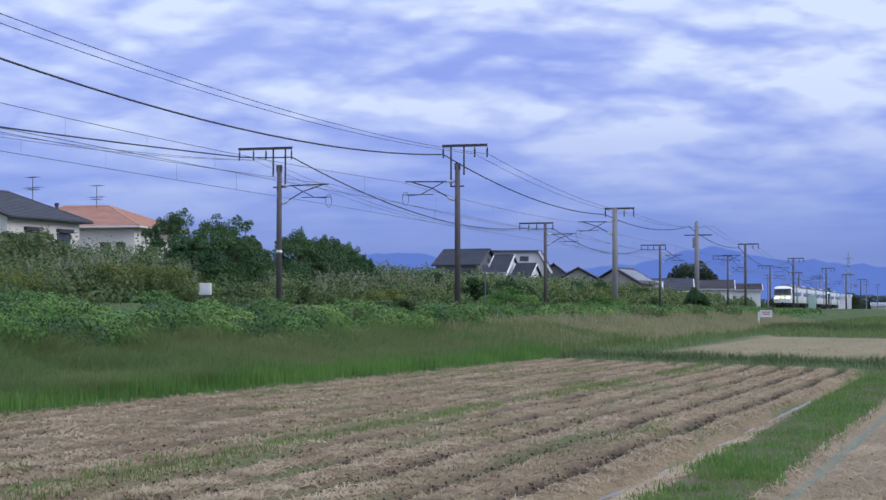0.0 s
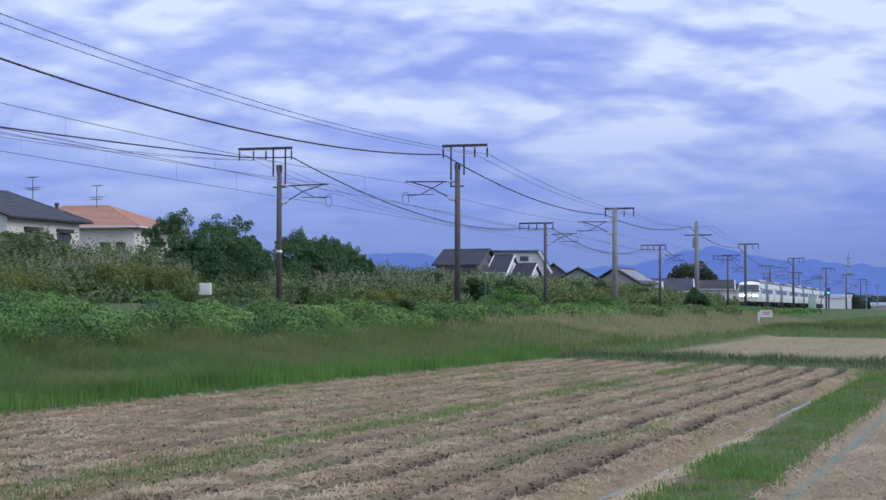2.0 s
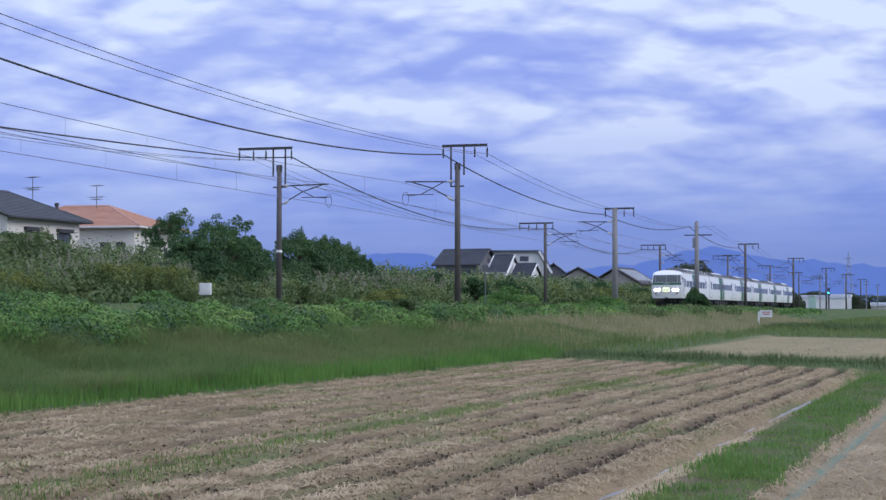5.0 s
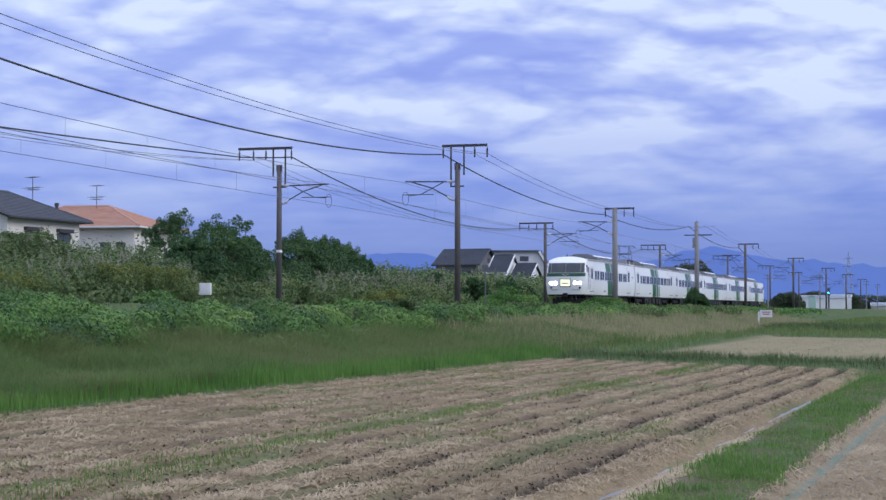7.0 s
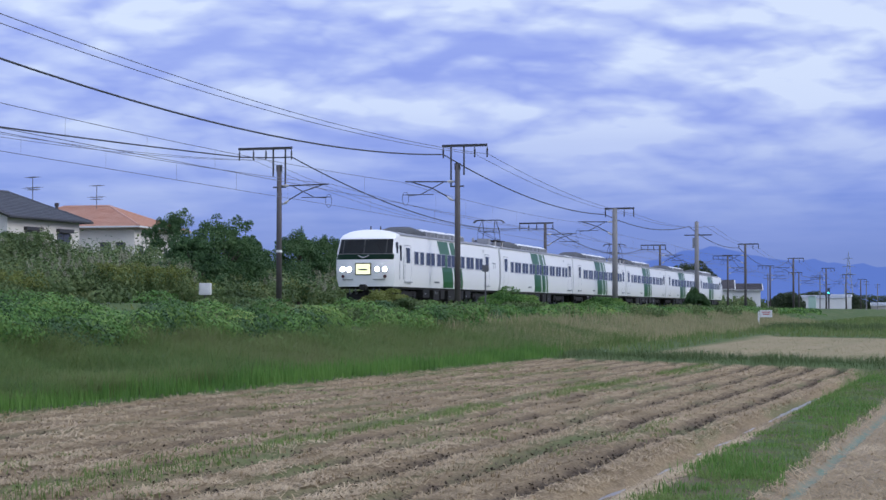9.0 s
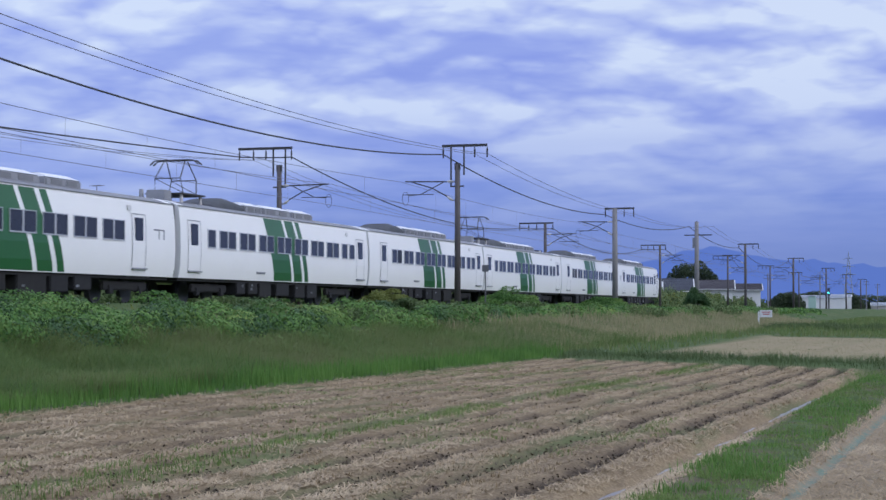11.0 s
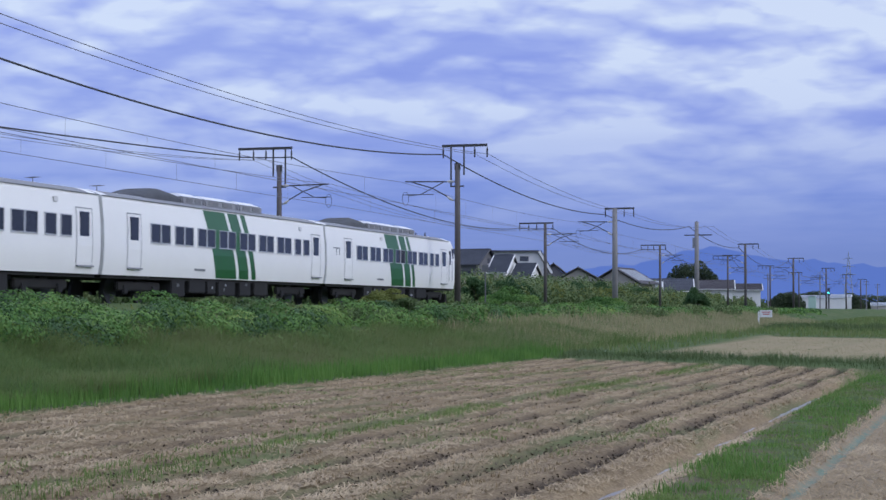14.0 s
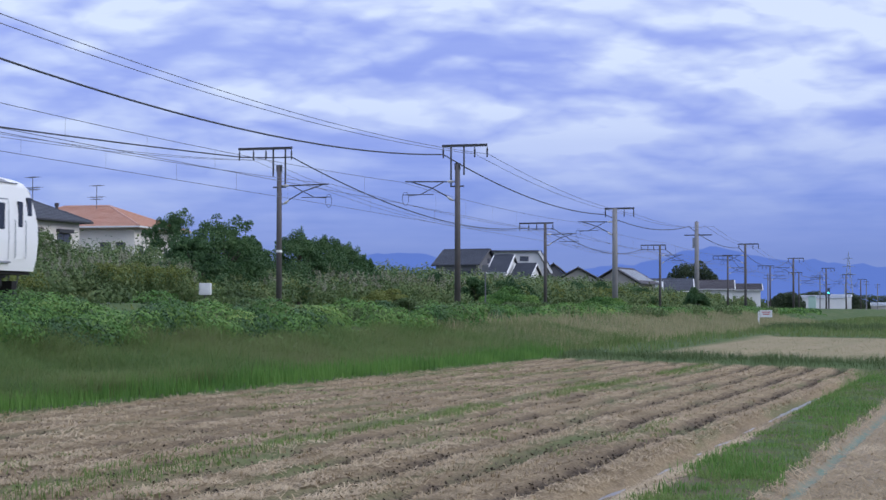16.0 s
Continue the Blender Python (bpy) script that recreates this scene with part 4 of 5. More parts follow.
for d in (1.45, 0.75):
    line("overhead_wire", *hung(FAR_ROW, FAR_MY + d, 0.62, 1.2), 0.011, "wire_thin", "thin dark wire sagging between the masts")


def contact(row, y, side):
    t = thing("contact_line", pose(0, 0, 0), "messenger wire, droppers and contact wire over the track", "overhead wire", "overhead wires")
    dr = bmesh.new()
    for (a, _), (b, _) in zip(row, row[1:]):
        za, zc = RAIL_Z + 6.28, RAIL_Z + 5.2
        sus, con = bmesh.new(), bmesh.new()
        sag = 0.48 * ((b - a) / 62) ** 2
        span(sus, (a, y, za), (b, y, za), sag, 0.012)
        span(con, (a, y, zc), (b, y, zc), 0.04, 0.012, 6)
        part("messenger_wire", sus, M["wire_thin"], t)
        part("contact_wire", con, M["wire_thin"], t)
        n = max(3, round((b - a) / 6))
        for k in range(1, n):
            q = k / n
            x = a + (b - a) * q
            add_tube(dr, [(x, y, zc - 0.02), (x, y, za - 4 * sag * q * (1 - q))], 0.004, 4, False)
    part("droppers", dr, M["wire_thin"], t)["kind"] = "stuff"


contact(NEAR_ROW, NEAR_Y, 1)
contact(FAR_ROW, FAR_Y, -1)


# ------------------------------------------------------------ vegetation
def along(rng, n, x0, x1, power=1.0):
    return x0 + (x1 - x0) * rng.uniform(0, 1, n) ** power


def kudzu_bank():
    """The creeper that covers the near side of the embankment, lumpy and thick."""
    rng = np.random.default_rng(3)
    arr = []
    for k in range(2300):
        x = along(rng, 1, 24, 260, 1.45)[0]
        y = rng.uniform(18.0, 24.2)
        if x > 64 and y < 18.4 + min(1.9, (x - 64) / 12) and rng.random() < 0.92:
            continue
        z = float(ground_z(x, y))
        big = 1.0 + x / 140
        r = np.array([rng.uniform(0.45, 1.1) * big, rng.uniform(0.4, 0.8), rng.uniform(0.22, 0.6)])
        lim = (1.82 if y > 21.5 else 1.75) + 0.42 * noise.noise((x * 0.2, y * 0.3, 5)) - 0.05
        c = np.array([x, y, min(z + rng.uniform(-0.5, 0.0), lim - 0.3 - r[2])])
        p, d = clump_points(rng, c, r, int(130 / (0.5 + x / 90)))
        arr.append(leaves(rng, p, d * [1, 1, 0.8] + [0, -0.15, 0.55], 0.07 * (0.75 + x / 90), 0.5))
    for k in range(900):
        x, y = along(rng, 1, 78, 270, 1.2)[0], rng.uniform(20.2, 24.2)
        r = np.array([rng.uniform(0.9, 2.0), rng.uniform(0.5, 0.9), rng.uniform(0.3, 0.65)])
        c = np.array([x, y, min(float(ground_z(x, y)) + rng.uniform(0, 0.35), 1.8 - r[2])])
        p, d = clump_points(rng, c, r, 110)
        arr.append(leaves(rng, p, d * [1, 1, 0.7] + [0, -0.15, 0.75], 0.09 * (0.75 + x / 90), 0.5))
    # mounds of fresh growth with dark hollows between them
    dark = []
    for k in range(560):
        x, y = along(rng, 1, 31, 190, 1.5)[0], rng.uniform(18.2, 24.0)
        if x > 64 and y < 18.8 + min(1.9, (x - 64) / 12):
            continue
        g = (0.75 + x / 260) * rng.uniform(0.6, 1.6)
        r = np.array([0.8 * g, 0.6 * g, 0.42 * g]) * rng.uniform(0.75, 1.25, 3)
        top = 1.72 - 0.15 * max(0.0, 1 - x / 60) + 0.30 * noise.noise((x * 0.33, y * 0.4, 5)) + 0.12 * rng.normal()
        c = np.array([x, y, min(float(ground_z(x, y)) + rng.uniform(0.1, 0.4), top - r[2])])
        n = int(520 * g)
        d = rng.normal(0, 1, (n, 3)) * [1, 1, 0.9] + [0, -0.25, 0.55]
        d /= np.linalg.norm(d, axis=1, keepdims=True)
        ripple = 1 + 0.16 * np.sin(7 * d[:, :1] + k) * np.sin(6 * d[:, 2:] + 2 * k) + rng.normal(0, 0.05, (n, 1))
        (dark if rng.random() < 0.2 else arr).append(leaves(rng, c + d * r * ripple, d + [0, 0, 0.3], 0.056 * (0.75 + x / 80), 0.35))
    weeds = []
    for k in range(260):
        x, y = along(rng, 1, 26, 200, 1.4)[0], rng.uniform(19.0, 24.2)
        if noise.noise((x * 0.12, y * 0.2, 9)) < 0.05:
            continue
        r = np.array([rng.uniform(0.4, 1.0), rng.uniform(0.4, 0.7), rng.uniform(0.3, 0.55)]) * (0.8 + x / 200)
        c = np.array([x, y, min(float(ground_z(x, y)) + 0.35, 2.05 - r[2])])
        p, d = clump_points(rng, c, r, 170)
        weeds.append(leaves(rng, p, d + [0, 0, 0.3], 0.06 * (0.75 + x / 70), 0.9))
    stuff("bank_bushes", dark, M["tree_leaf"], "darker leafy bushes among the creeper", "shrubs")
    stuff("bank_weeds", weeds, M["thicket"], "fine-leaved olive weeds among the creeper", "weeds")
    stuff("kudzu", arr, M["kudzu"], "dense green creeper covering the embankment slope", "creeper")


def shrub(x, y, h, w, mat, label, seed, leaf=0.075, count=7000):
    """A low bush: a few stems and a ragged dome of leaf clumps."""
    rng = np.random.default_rng(seed)
    z = float(ground_z(x, y))
    t = thing("shrub", pose(x, y, z), label, "shrub", "shrubs on the embankment")
    bm, arr = bmesh.new(), []
    for k in range(20):
        a = k * 2.4 + rng.uniform(-0.3, 0.3)
        f = math.sqrt((k + 0.5) / 20)
        tip = np.array([math.cos(a) * w * 0.45 * f, math.sin(a) * w * 0.34 * f, h * (0.82 - 0.62 * f * f) * rng.uniform(0.6, 1.15)])
        add_tube(bm, [(0, 0, -0.1), tuple(tip * [0.5, 0.5, 0.6]), tuple(tip)], [0.02, 0.012, 0.006], 5)
        p, d = clump_points(rng, tip, np.array([w * rng.uniform(0.07, 0.15), w * rng.uniform(0.07, 0.15), h * rng.uniform(0.14, 0.3)]), count // 20)
        arr.append(leaves(rng, p, d, leaf, 0.9))
    part("stems", bm, M["bark"], t)["kind"] = "stuff"
    vs, fs, off = [], [], 0
    for v, f in arr:
        vs.append(v)
        fs.append(f + off)
        off += len(v)
    part("foliage", raw_mesh("foliage", np.concatenate(vs), np.concatenate(fs), M[mat], 3), None, t)


def thicket_band():
    """Weeds, shrubs and goldenrod between the far track and the houses."""
    rng = np.random.default_rng(11)
    arr, gold, plum = [], [], []
    for k in range(2500):
        x = along(rng, 1, 52, 340, 1.3)[0]
        y = rng.uniform(35.6, 60.0)
        z = float(ground_z(x, y))
        far = (y - 35.6) / 24
        if x < 100:
            top = 1.0 + 3.4 * min(1, far * 2.4) + rng.uniform(-0.4, 0.5)
        else:
            top = 1.6 + (2.8 + max(0, x - 150) / 300) * min(1, far * 2.2) + rng.uniform(-0.6, 0.5)
        top = max(0.6, top)
        r = np.array([rng.uniform(0.6, 1.5) * (1 + x / 250), rng.uniform(0.6, 1.3), top * rng.uniform(0.35, 0.6)])
        c = np.array([x, y, z + top - r[2]])
        p, d = clump_points(rng, c, r, int(200 / (0.6 + x / 140)))
        arr.append(leaves(rng, p, d + [0, -0.1, 0.35], 0.098 * (0.7 + x / 110), 0.45))
        if r[2] < top * 0.6:
            p, d = clump_points(rng, np.array([x, y, z + top * 0.3]), r * [1.1, 1.1, 0.8], int(70 / (0.6 + x / 160)))
            arr.append(leaves(rng, p, d, 0.14 * (0.7 + x / 120), 0.5))
        roll = rng.random()
        if y < 45 and roll < (0.05 if x < 120 else 0.24):
            q, e = clump_points(rng, c + [0, 0, 0.2], r * [0.9, 0.9, 0.9], 70)
            gold.append(leaves(rng, q, e, 0.09 * (0.7 + x / 130)))
        elif y < 47 and roll < 0.2:
            q, e = clump_points(rng, c + [0, 0, 0.25], r * [0.8, 0.8, 0.9], 7)
            for w in q:
                u, e = clump_points(rng, w, np.array([0.09, 0.09, 0.26]) * (0.8 + x / 200), 26)
                plum.append(leaves(rng, u, e, 0.05 * (0.7 + x / 110)))
    for k in range(60):
        x = along(rng, 1, 30, 210, 1.5)[0]
        y = rng.uniform(22.6, 24.2)
        q, e = clump_points(rng, np.array([x, y, 1.5]), np.array([0.8, 0.5, 0.33]) * (0.8 + x / 200), 34)
        gold.append(leaves(rng, q, e, 0.05 * (0.7 + x / 120)))
    # a drift of goldenrod, and pale plumes standing in bands
    for x0, x1, y0, y1, h, n, kind in ((69.5, 77.5, 35.6, 37.5, 1.75, 110, 0), (160, 195, 36.0, 39.0, 2.0, 120, 0), (60, 64, 35.6, 37.0, 1.3, 30, 0),
                                       (103, 131, 36.5, 39.5, 2.0, 230, 1), (66.5, 70, 36.5, 38.5, 2.3, 26, 1), (72.5, 75.5, 37.5, 39.0, 2.3, 22, 1)):
        for k in range(n):
            x, y = rng.uniform(x0, x1), rng.uniform(y0, y1)
            z, hh = float(ground_z(x, y)), h * rng.uniform(0.6, 1.1)
            q, e = clump_points(rng, np.array([x, y, z + hh * 0.55]), np.array([0.22, 0.22, hh * 0.45]), 60)
            arr.append(leaves(rng, q, e, 0.10 * (0.6 + x / 160), 0.6))
            if kind:
                q, e = clump_points(rng, np.array([x + rng.normal(0, 0.1), y, z + hh]), np.array([0.07, 0.07, 0.3]) * (0.8 + x / 300), 30)
                plum.append(leaves(rng, q, e, 0.07 * (0.6 + x / 130), 0.8))
            else:
                q, e = clump_points(rng, np.array([x, y, z + hh * 0.9]), np.array([0.2, 0.2, 0.28]) * (0.8 + x / 300), 60)
                gold.append(leaves(rng, q, e, 0.07 * (0.6 + x / 130), 0.8))
    stuff("thicket", arr, M["thicket"], "mixed green weeds and shrubs beside the tracks", "shrubs")
    stuff("goldenrod", gold, M["goldenrod"], "yellow goldenrod flowering among the weeds", "wildflowers")
    stuff("pampas_grass", plum, M["plume"], "pale pampas plumes above the weeds", "grass")


def tree(x, y, height, width, label, seed, leaf=0.1, mat="tree_leaf", count=13000, trunk=0.3, shoots=False):
    rng = np.random.default_rng(seed)
    z = float(ground_z(x, y))
    t = thing("tree", pose(x, y, z), label, "tree", "trees behind the tracks")
    bm, limbs = bmesh.new(), []
    add_tube(bm, [(0, 0, -0.2), (0.05, 0.02, height * trunk), (0.1, -0.05, height * 0.75)], [0.2, 0.15, 0.05], 8)
    lobes = []
    for k in range(26):
        a = k * 2.4 + rng.uniform(-0.5, 0.5)
        u = (k + 0.5) / 26
        el = math.asin(min(1, u * 1.02)) if u < 0.98 else math.pi / 2
        f = rng.uniform(0.74, 1.0)
        tip = Vector((math.cos(a) * math.cos(el) * width * 0.40 * f, math.sin(a) * math.cos(el) * width * 0.40 * f, height * (0.16 + 0.70 * math.sin(el) * rng.uniform(0.84, 1.06))))
        if k % 3 == 0:
            limbs.append(tube([(0.05, 0, height * rng.uniform(0.2, 0.5)), (tip.x * 0.5, tip.y * 0.5, tip.z * 0.8), tip], [0.08, 0.05, 0.02], 5))
        g = rng.uniform(0.75, 1.25)
        lobes.append((np.array(tip), np.array([width * 0.14 * g, width * 0.14 * g, height * 0.11 * g])))
    stem = part("trunk", bm, M["bark"], t)
    for limb in limbs:
        part("limb", limb, M["bark"], stem)
    arr = []
    for c, r in lobes:
        p, d = clump_points(rng, c, r, count // 26)
        arr.append(leaves(rng, p, d + [0, 0, 0.3], leaf, 0.5))
        for j in range(4):
            dd = rng.normal(0, 1, 3)
            dd[2] = abs(dd[2]) + 0.3
            dd /= np.linalg.norm(dd)
            p, d = clump_points(rng, c + dd * r * rng.uniform(0.7, 1.05), r * np.array([0.34, 0.34, 0.7 if shoots else 0.4]), count // 160)
            arr.append(leaves(rng, p, d, leaf, 0.8))
    vs, fs, off = [], [], 0
    for v, f in arr:
        vs.append(v)
        fs.append(f + off)
        off += len(v)
    part("crown", raw_mesh("crown", np.concatenate(vs), np.concatenate(fs), M[mat], 3), None, t)
    return t


def paddy_cover():
    """Stubble, loose straw and regrowth on the harvested paddy."""
    rng = np.random.default_rng(21)
    n = 200000
    x = 12.5 + 42 * rng.uniform(0, 1, n) ** 1.5
    y = rng.uniform(-0.9, 14, n)
    v = rut_v(x, y)
    strip = ((v < 1.34) | (v > 1.5) & (v < 1.66) | (v > 2.46 + 0.026 * (x - 15)) & (v < 2.98)) & (x < 44)
    keep = strip | (field_mask(x, y) > 0.5) & (rng.uniform(0, 1, n) > 5.0 * rut_shape(x, y) - 0.25 + 0.6 * np.exp(-((v - 7.75) / 0.5) ** 2)) & (rng.uniform(0, 1, n) < 0.9 + 0.4 * hash_wave(x * 0.3, y, 0.8))
    x, y = x[keep], y[keep]
    z = ground_z(x, y)
    c = np.stack([x, y, z + 0.012], 1)
    m = len(c)
    ang = rng.normal(0, 0.9, m)
    d = np.stack([np.cos(ang), np.sin(ang), rng.normal(0.03, 0.14, m)], 1) * rng.uniform(0.035, 0.12, (m, 1))
    s = np.stack([-np.sin(ang), np.cos(ang), np.zeros(m)], 1) * 0.007
    vv = np.stack([c - d - s, c + d - s * 0.4 + [0, 0, 0.01], c + d + s * 0.4 + [0, 0, 0.01], c - d + s], 1)
    i = np.arange(m)[:, None] * 4
    stuff("straw", [(vv.reshape(-1, 3), np.concatenate([i + [[0, 1, 2]], i + [[0, 2, 3]]], 1).reshape(-1, 3))], M["straw"], "loose pale straw left on the harvested paddy", "straw")
    # clods in the wheel ruts
    q = 110000
    cx, cy = 12.5 + 40 * rng.uniform(0, 1, q) ** 1.5, rng.uniform(2, 14, q)
    ok = (field_mask(cx, cy) > 0.7) & (rut_shape(cx, cy) > rng.uniform(0.2, 0.8, q))
    cx, cy = cx[ok], cy[ok]
    stuff("soil_clods", [leaves(rng, np.stack([cx, cy, ground_z(cx, cy) + 0.012], 1), np.tile([[0, 0, 1.0]], (len(cx), 1)), 0.030, 0.7)], M["clod"], "wet brown clods in the wheel ruts", "soil")
    # stubble tufts in planted rows
    xs, vs = np.meshgrid(np.arange(12.5, 54, 0.2), np.arange(3.4, 13.5, 0.28), indexing="ij")
    xs = (xs + rng.normal(0, 0.03, xs.shape)).ravel()
    ys = (vs + rng.normal(0, 0.025, vs.shape)).ravel() - 0.035 * (xs - 15)
    ok = (field_mask(xs, ys) > 0.8) & (rng.uniform(0, 1, len(xs)) > 5.0 * rut_shape(xs, ys) - 0.1)
    xs, ys = xs[ok], ys[ok]
    k = 6
    roots = np.stack([np.repeat(xs, k) + rng.normal(0, 0.025, len(xs) * k), np.repeat(ys, k) + rng.normal(0, 0.025, len(xs) * k)], 1)
    roots = np.concatenate([roots, ground_z(roots[:, 0], roots[:, 1])[:, None] - 0.01], 1)
    stuff("rice_stubble", [blades(rng, roots, 0.05, 0.013, 0.6)], M["straw"], "rows of cut rice stubble", "stubble")
    vr = rut_v(roots[:, 0], roots[:, 1])
    sprout = 0.8 * np.exp(-((vr - 7.75) / 0.5) ** 2) + 0.75 * hash_wave(roots[:, 0] * 0.14, vr, 1.15) + 0.3 * hash_wave(roots[:, 0], vr, 1.9) > 0.42
    rr = np.repeat(roots[sprout], 3, 0) + rng.normal(0, 0.06, (3 * int(sprout.sum()), 3)) * [1, 1, 0]
    stuff("rice_regrowth", [blades(rng, rr, 0.05 + 0.06 * np.exp(-((rut_v(rr[:, 0], rr[:, 1]) - 7.75) / 0.5) ** 2), 0.010, 0.6)], M["shoot"], "green shoots growing again from the stubble", "grass")


def grass_banks():
    rng = np.random.default_rng(31)

    def strip(n, x0, x1, ylo, yhi, h, w, power=1.5, lean=0.25, test=None):
        x = along(rng, n, x0, x1, power)
        y = rng.uniform(ylo, yhi, n)
        if test is not None:
            k = test(x, y)
            x, y = x[k], y[k]
        hh = h * (1 + 0.42 * hash_wave(x * 0.55, y, 0.9) + 0.3 * hash_wave(x + 7, y, 2.3))
        return blades(rng, np.stack([x, y, ground_z(x, y) - 0.02], 1), hh, w, lean)

    edge = lambda x, y: row_v(x, y) > 13.7
    stuff("edge_grass", [strip(16000, 20, 56, 12.2, 14.6, 0.30, 0.018, 1.2, 0.2, edge)], M["grass_green"], "bright green grass along the paddy edge", "grass")
    stuff("tall_grass", [strip(110000, 22, 80, 13.9, 18.7, 0.36, 0.014, 1.3, 1.15, lambda x, y: row_v(x, y) > 14.15)], M["grass_olive"], "tall olive grass gone to seed on the bank", "grass")
    stuff("dry_grass", [strip(26000, 62, 190, 14.0, 20.4, 0.4, 0.035, 1.3, 0.3)], M["grass_tan"], "dry tan grass on the lower bank", "grass")
    mid = lambda x, y: (rut_v(x, y) > 1.62 + 0.06 * np.sin(x * 3)) & (rut_v(x, y) < 2.45 + 0.026 * (x - 15) + 0.10 * np.sin(x * 2.3) + rng.normal(0, 0.12, len(x))) & (0.6 * hash_wave(x, y, 2.7) + 0.5 * hash_wave(x + 5, y, 6.3) > rng.uniform(-1.0, 0.5, len(x)))
    stuff("ridge_grass", [strip(70000, 13, 46, -0.6, 3.2, 0.07, 0.010, 1.5, 0.8, mid)], M["shoot"], "short green grass on the ridge between paddies", "grass")
    tuft = lambda x, y: mid(x, y) & (hash_wave(x, y, 0.9) + 0.6 * hash_wave(x, y + 3, 2.4) > 0.15)
    stuff("ridge_tufts", [strip(60000, 13, 46, -0.6, 3.2, 0.10, 0.011, 1.5, 0.6, tuft)], M["grass_green"], "brighter green tufts on the ridge between paddies", "grass")
    cr = lambda x, y: (np.abs(x - (46.6 + 0.77 * y) - rng.normal(0, 0.8, len(x))) < 1.4) & (row_v(x, y) < 13.8)
    stuff("cross_ridge_grass", [strip(60000, 40, 66, -2.0, 14.0, 0.22, 0.017, 1.0, 0.8, cr)], M["grass_dark"], "dark grass on the ridge across the paddies", "grass")
    f2 = lambda x, y: (x - 0.77 * y > 53) & (x - 0.77 * y < 95)
    stuff("far_stubble", [strip(24000, 50, 108, -8.0, 10.8, 0.05, 0.022, 1.0, 0.6, f2)], M["grass_tan"], "stubble rows on the far paddy", "stubble")
    # dark blades here stand in for the shade of a ditch beyond the paddies
    fr = lambda x, y: np.abs(x - 138 - 0.4 * y + 3 * np.sin(y)) < 9
    stuff("shade_band_grass", [strip(30000, 118, 160, -16.0, 14.5, 0.42, 0.05, 1.0, 0.4, fr)], M["grass_dark"], "grass band along a far ditch, its shade painted in dark", "grass")
    fw = lambda x, y: (x - 0.77 * y > 97) | (y > 11.2)
    stuff("meadow_grass", [strip(28000, 60, 330, -5.0, 15.5, 0.3, 0.05, 1.2, 0.4, fw)], M["grass_olive"], "green meadow grass beyond the far paddy", "grass")


kudzu_bank()
thicket_band()


def undergrowth():
    """Saplings and brush at the feet of the trees."""
    rng = np.random.default_rng(63)
    arr = []
    for k in range(230):
        x, y = rng.uniform(82, 128), rng.uniform(38.0, 47.0)
        top = rng.uniform(1.6, 3.2)
        p, d = clump_points(rng, np.array([x, y, float(ground_z(x, y)) + top * 0.5]), np.array([1.2, 1.0, top * 0.55]), 200)
        arr.append(leaves(rng, p, d, 0.12, 0.8))
    stuff("undergrowth", arr, M["tree_leaf"], "dark brush and saplings below the trees", "shrubs")


undergrowth()
paddy_cover()
grass_banks()
TREES = [
    (107.5, 51.0, 7.7, 5.6, "dark green broadleaf tree behind an orange-roofed house", 3),
    (90.0, 39.6, 5.4, 5.6, "dense dark green broadleaf tree beside the tracks", 1),
    (86.5, 39.8, 4.3, 4.6, "rounded dark green tree beside the tracks", 4),
    (94.5, 40.2, 4.7, 4.4, "dense dark green broadleaf tree beside the tracks", 2),
    (100.0, 42.2, 5.0, 4.6, "low dark green tree between taller ones", 6),
]
for a in TREES:
    tree(*a)
for a in ((105.5, 41.0, 5.7, 4.8, "green tree with upright ragged shoots", 5), (110.5, 41.3, 5.2, 4.8, "green tree with upright ragged shoots", 8),
          (115.5, 41.5, 5.1, 4.4, "green tree with upright ragged shoots", 9), (121.0, 42.0, 4.6, 3.0, "small green tree with upright ragged shoots", 10)):
    tree(*a, shoots=True)
tree(82.0, 46.5, 4.6, 6.0, "broad grey-green bush below a house", 7, mat="thicket")
tree(78.5, 46.0, 4.6, 6.0, "broad grey-green bush below a house", 17, mat="thicket")
shrub(91.5, 23.4, 1.15, 4.6, "kudzu", "rounded green bush at the edge of the embankment", 41)
shrub(66.5, 22.2, 0.95, 3.2, "goldenrod", "yellow-green weedy bush on the embankment", 42, 0.07)
shrub(65.5, 20.8, 0.95, 3.0, "thicket", "brownish-green weedy bush on the embankment", 43, 0.07)
shrub(164.0, 23.6, 1.9, 3.0, "tree_leaf", "dark green bush beside a concrete mast", 44, 0.14)
shrub(128.5, 26.0 + 9.5, 2.4, 4.0, "tree_leaf", "dark green bush behind the tracks", 45, 0.14)
for k, (sx, sy, sh, sw) in enumerate(((143.0, 37.0, 2.6, 4.5), (152.0, 37.5, 2.2, 4.0), (176.0, 37.5, 2.6, 5.0), (190.0, 38.0, 2.8, 5.5), (136.0, 38.5, 2.4, 4.0), (126.0, 38.5, 2.6, 4.5), (215.0, 38.0, 2.6, 6.0))):
    shrub(sx, sy, sh, sw, "tree_leaf", "dark green bush in the thicket behind the tracks", 60 + k, 0.12)
shrub(118.0, 23.4, 0.8, 4.5, "kudzu", "low green bush at the edge of the embankment", 46, 0.11)


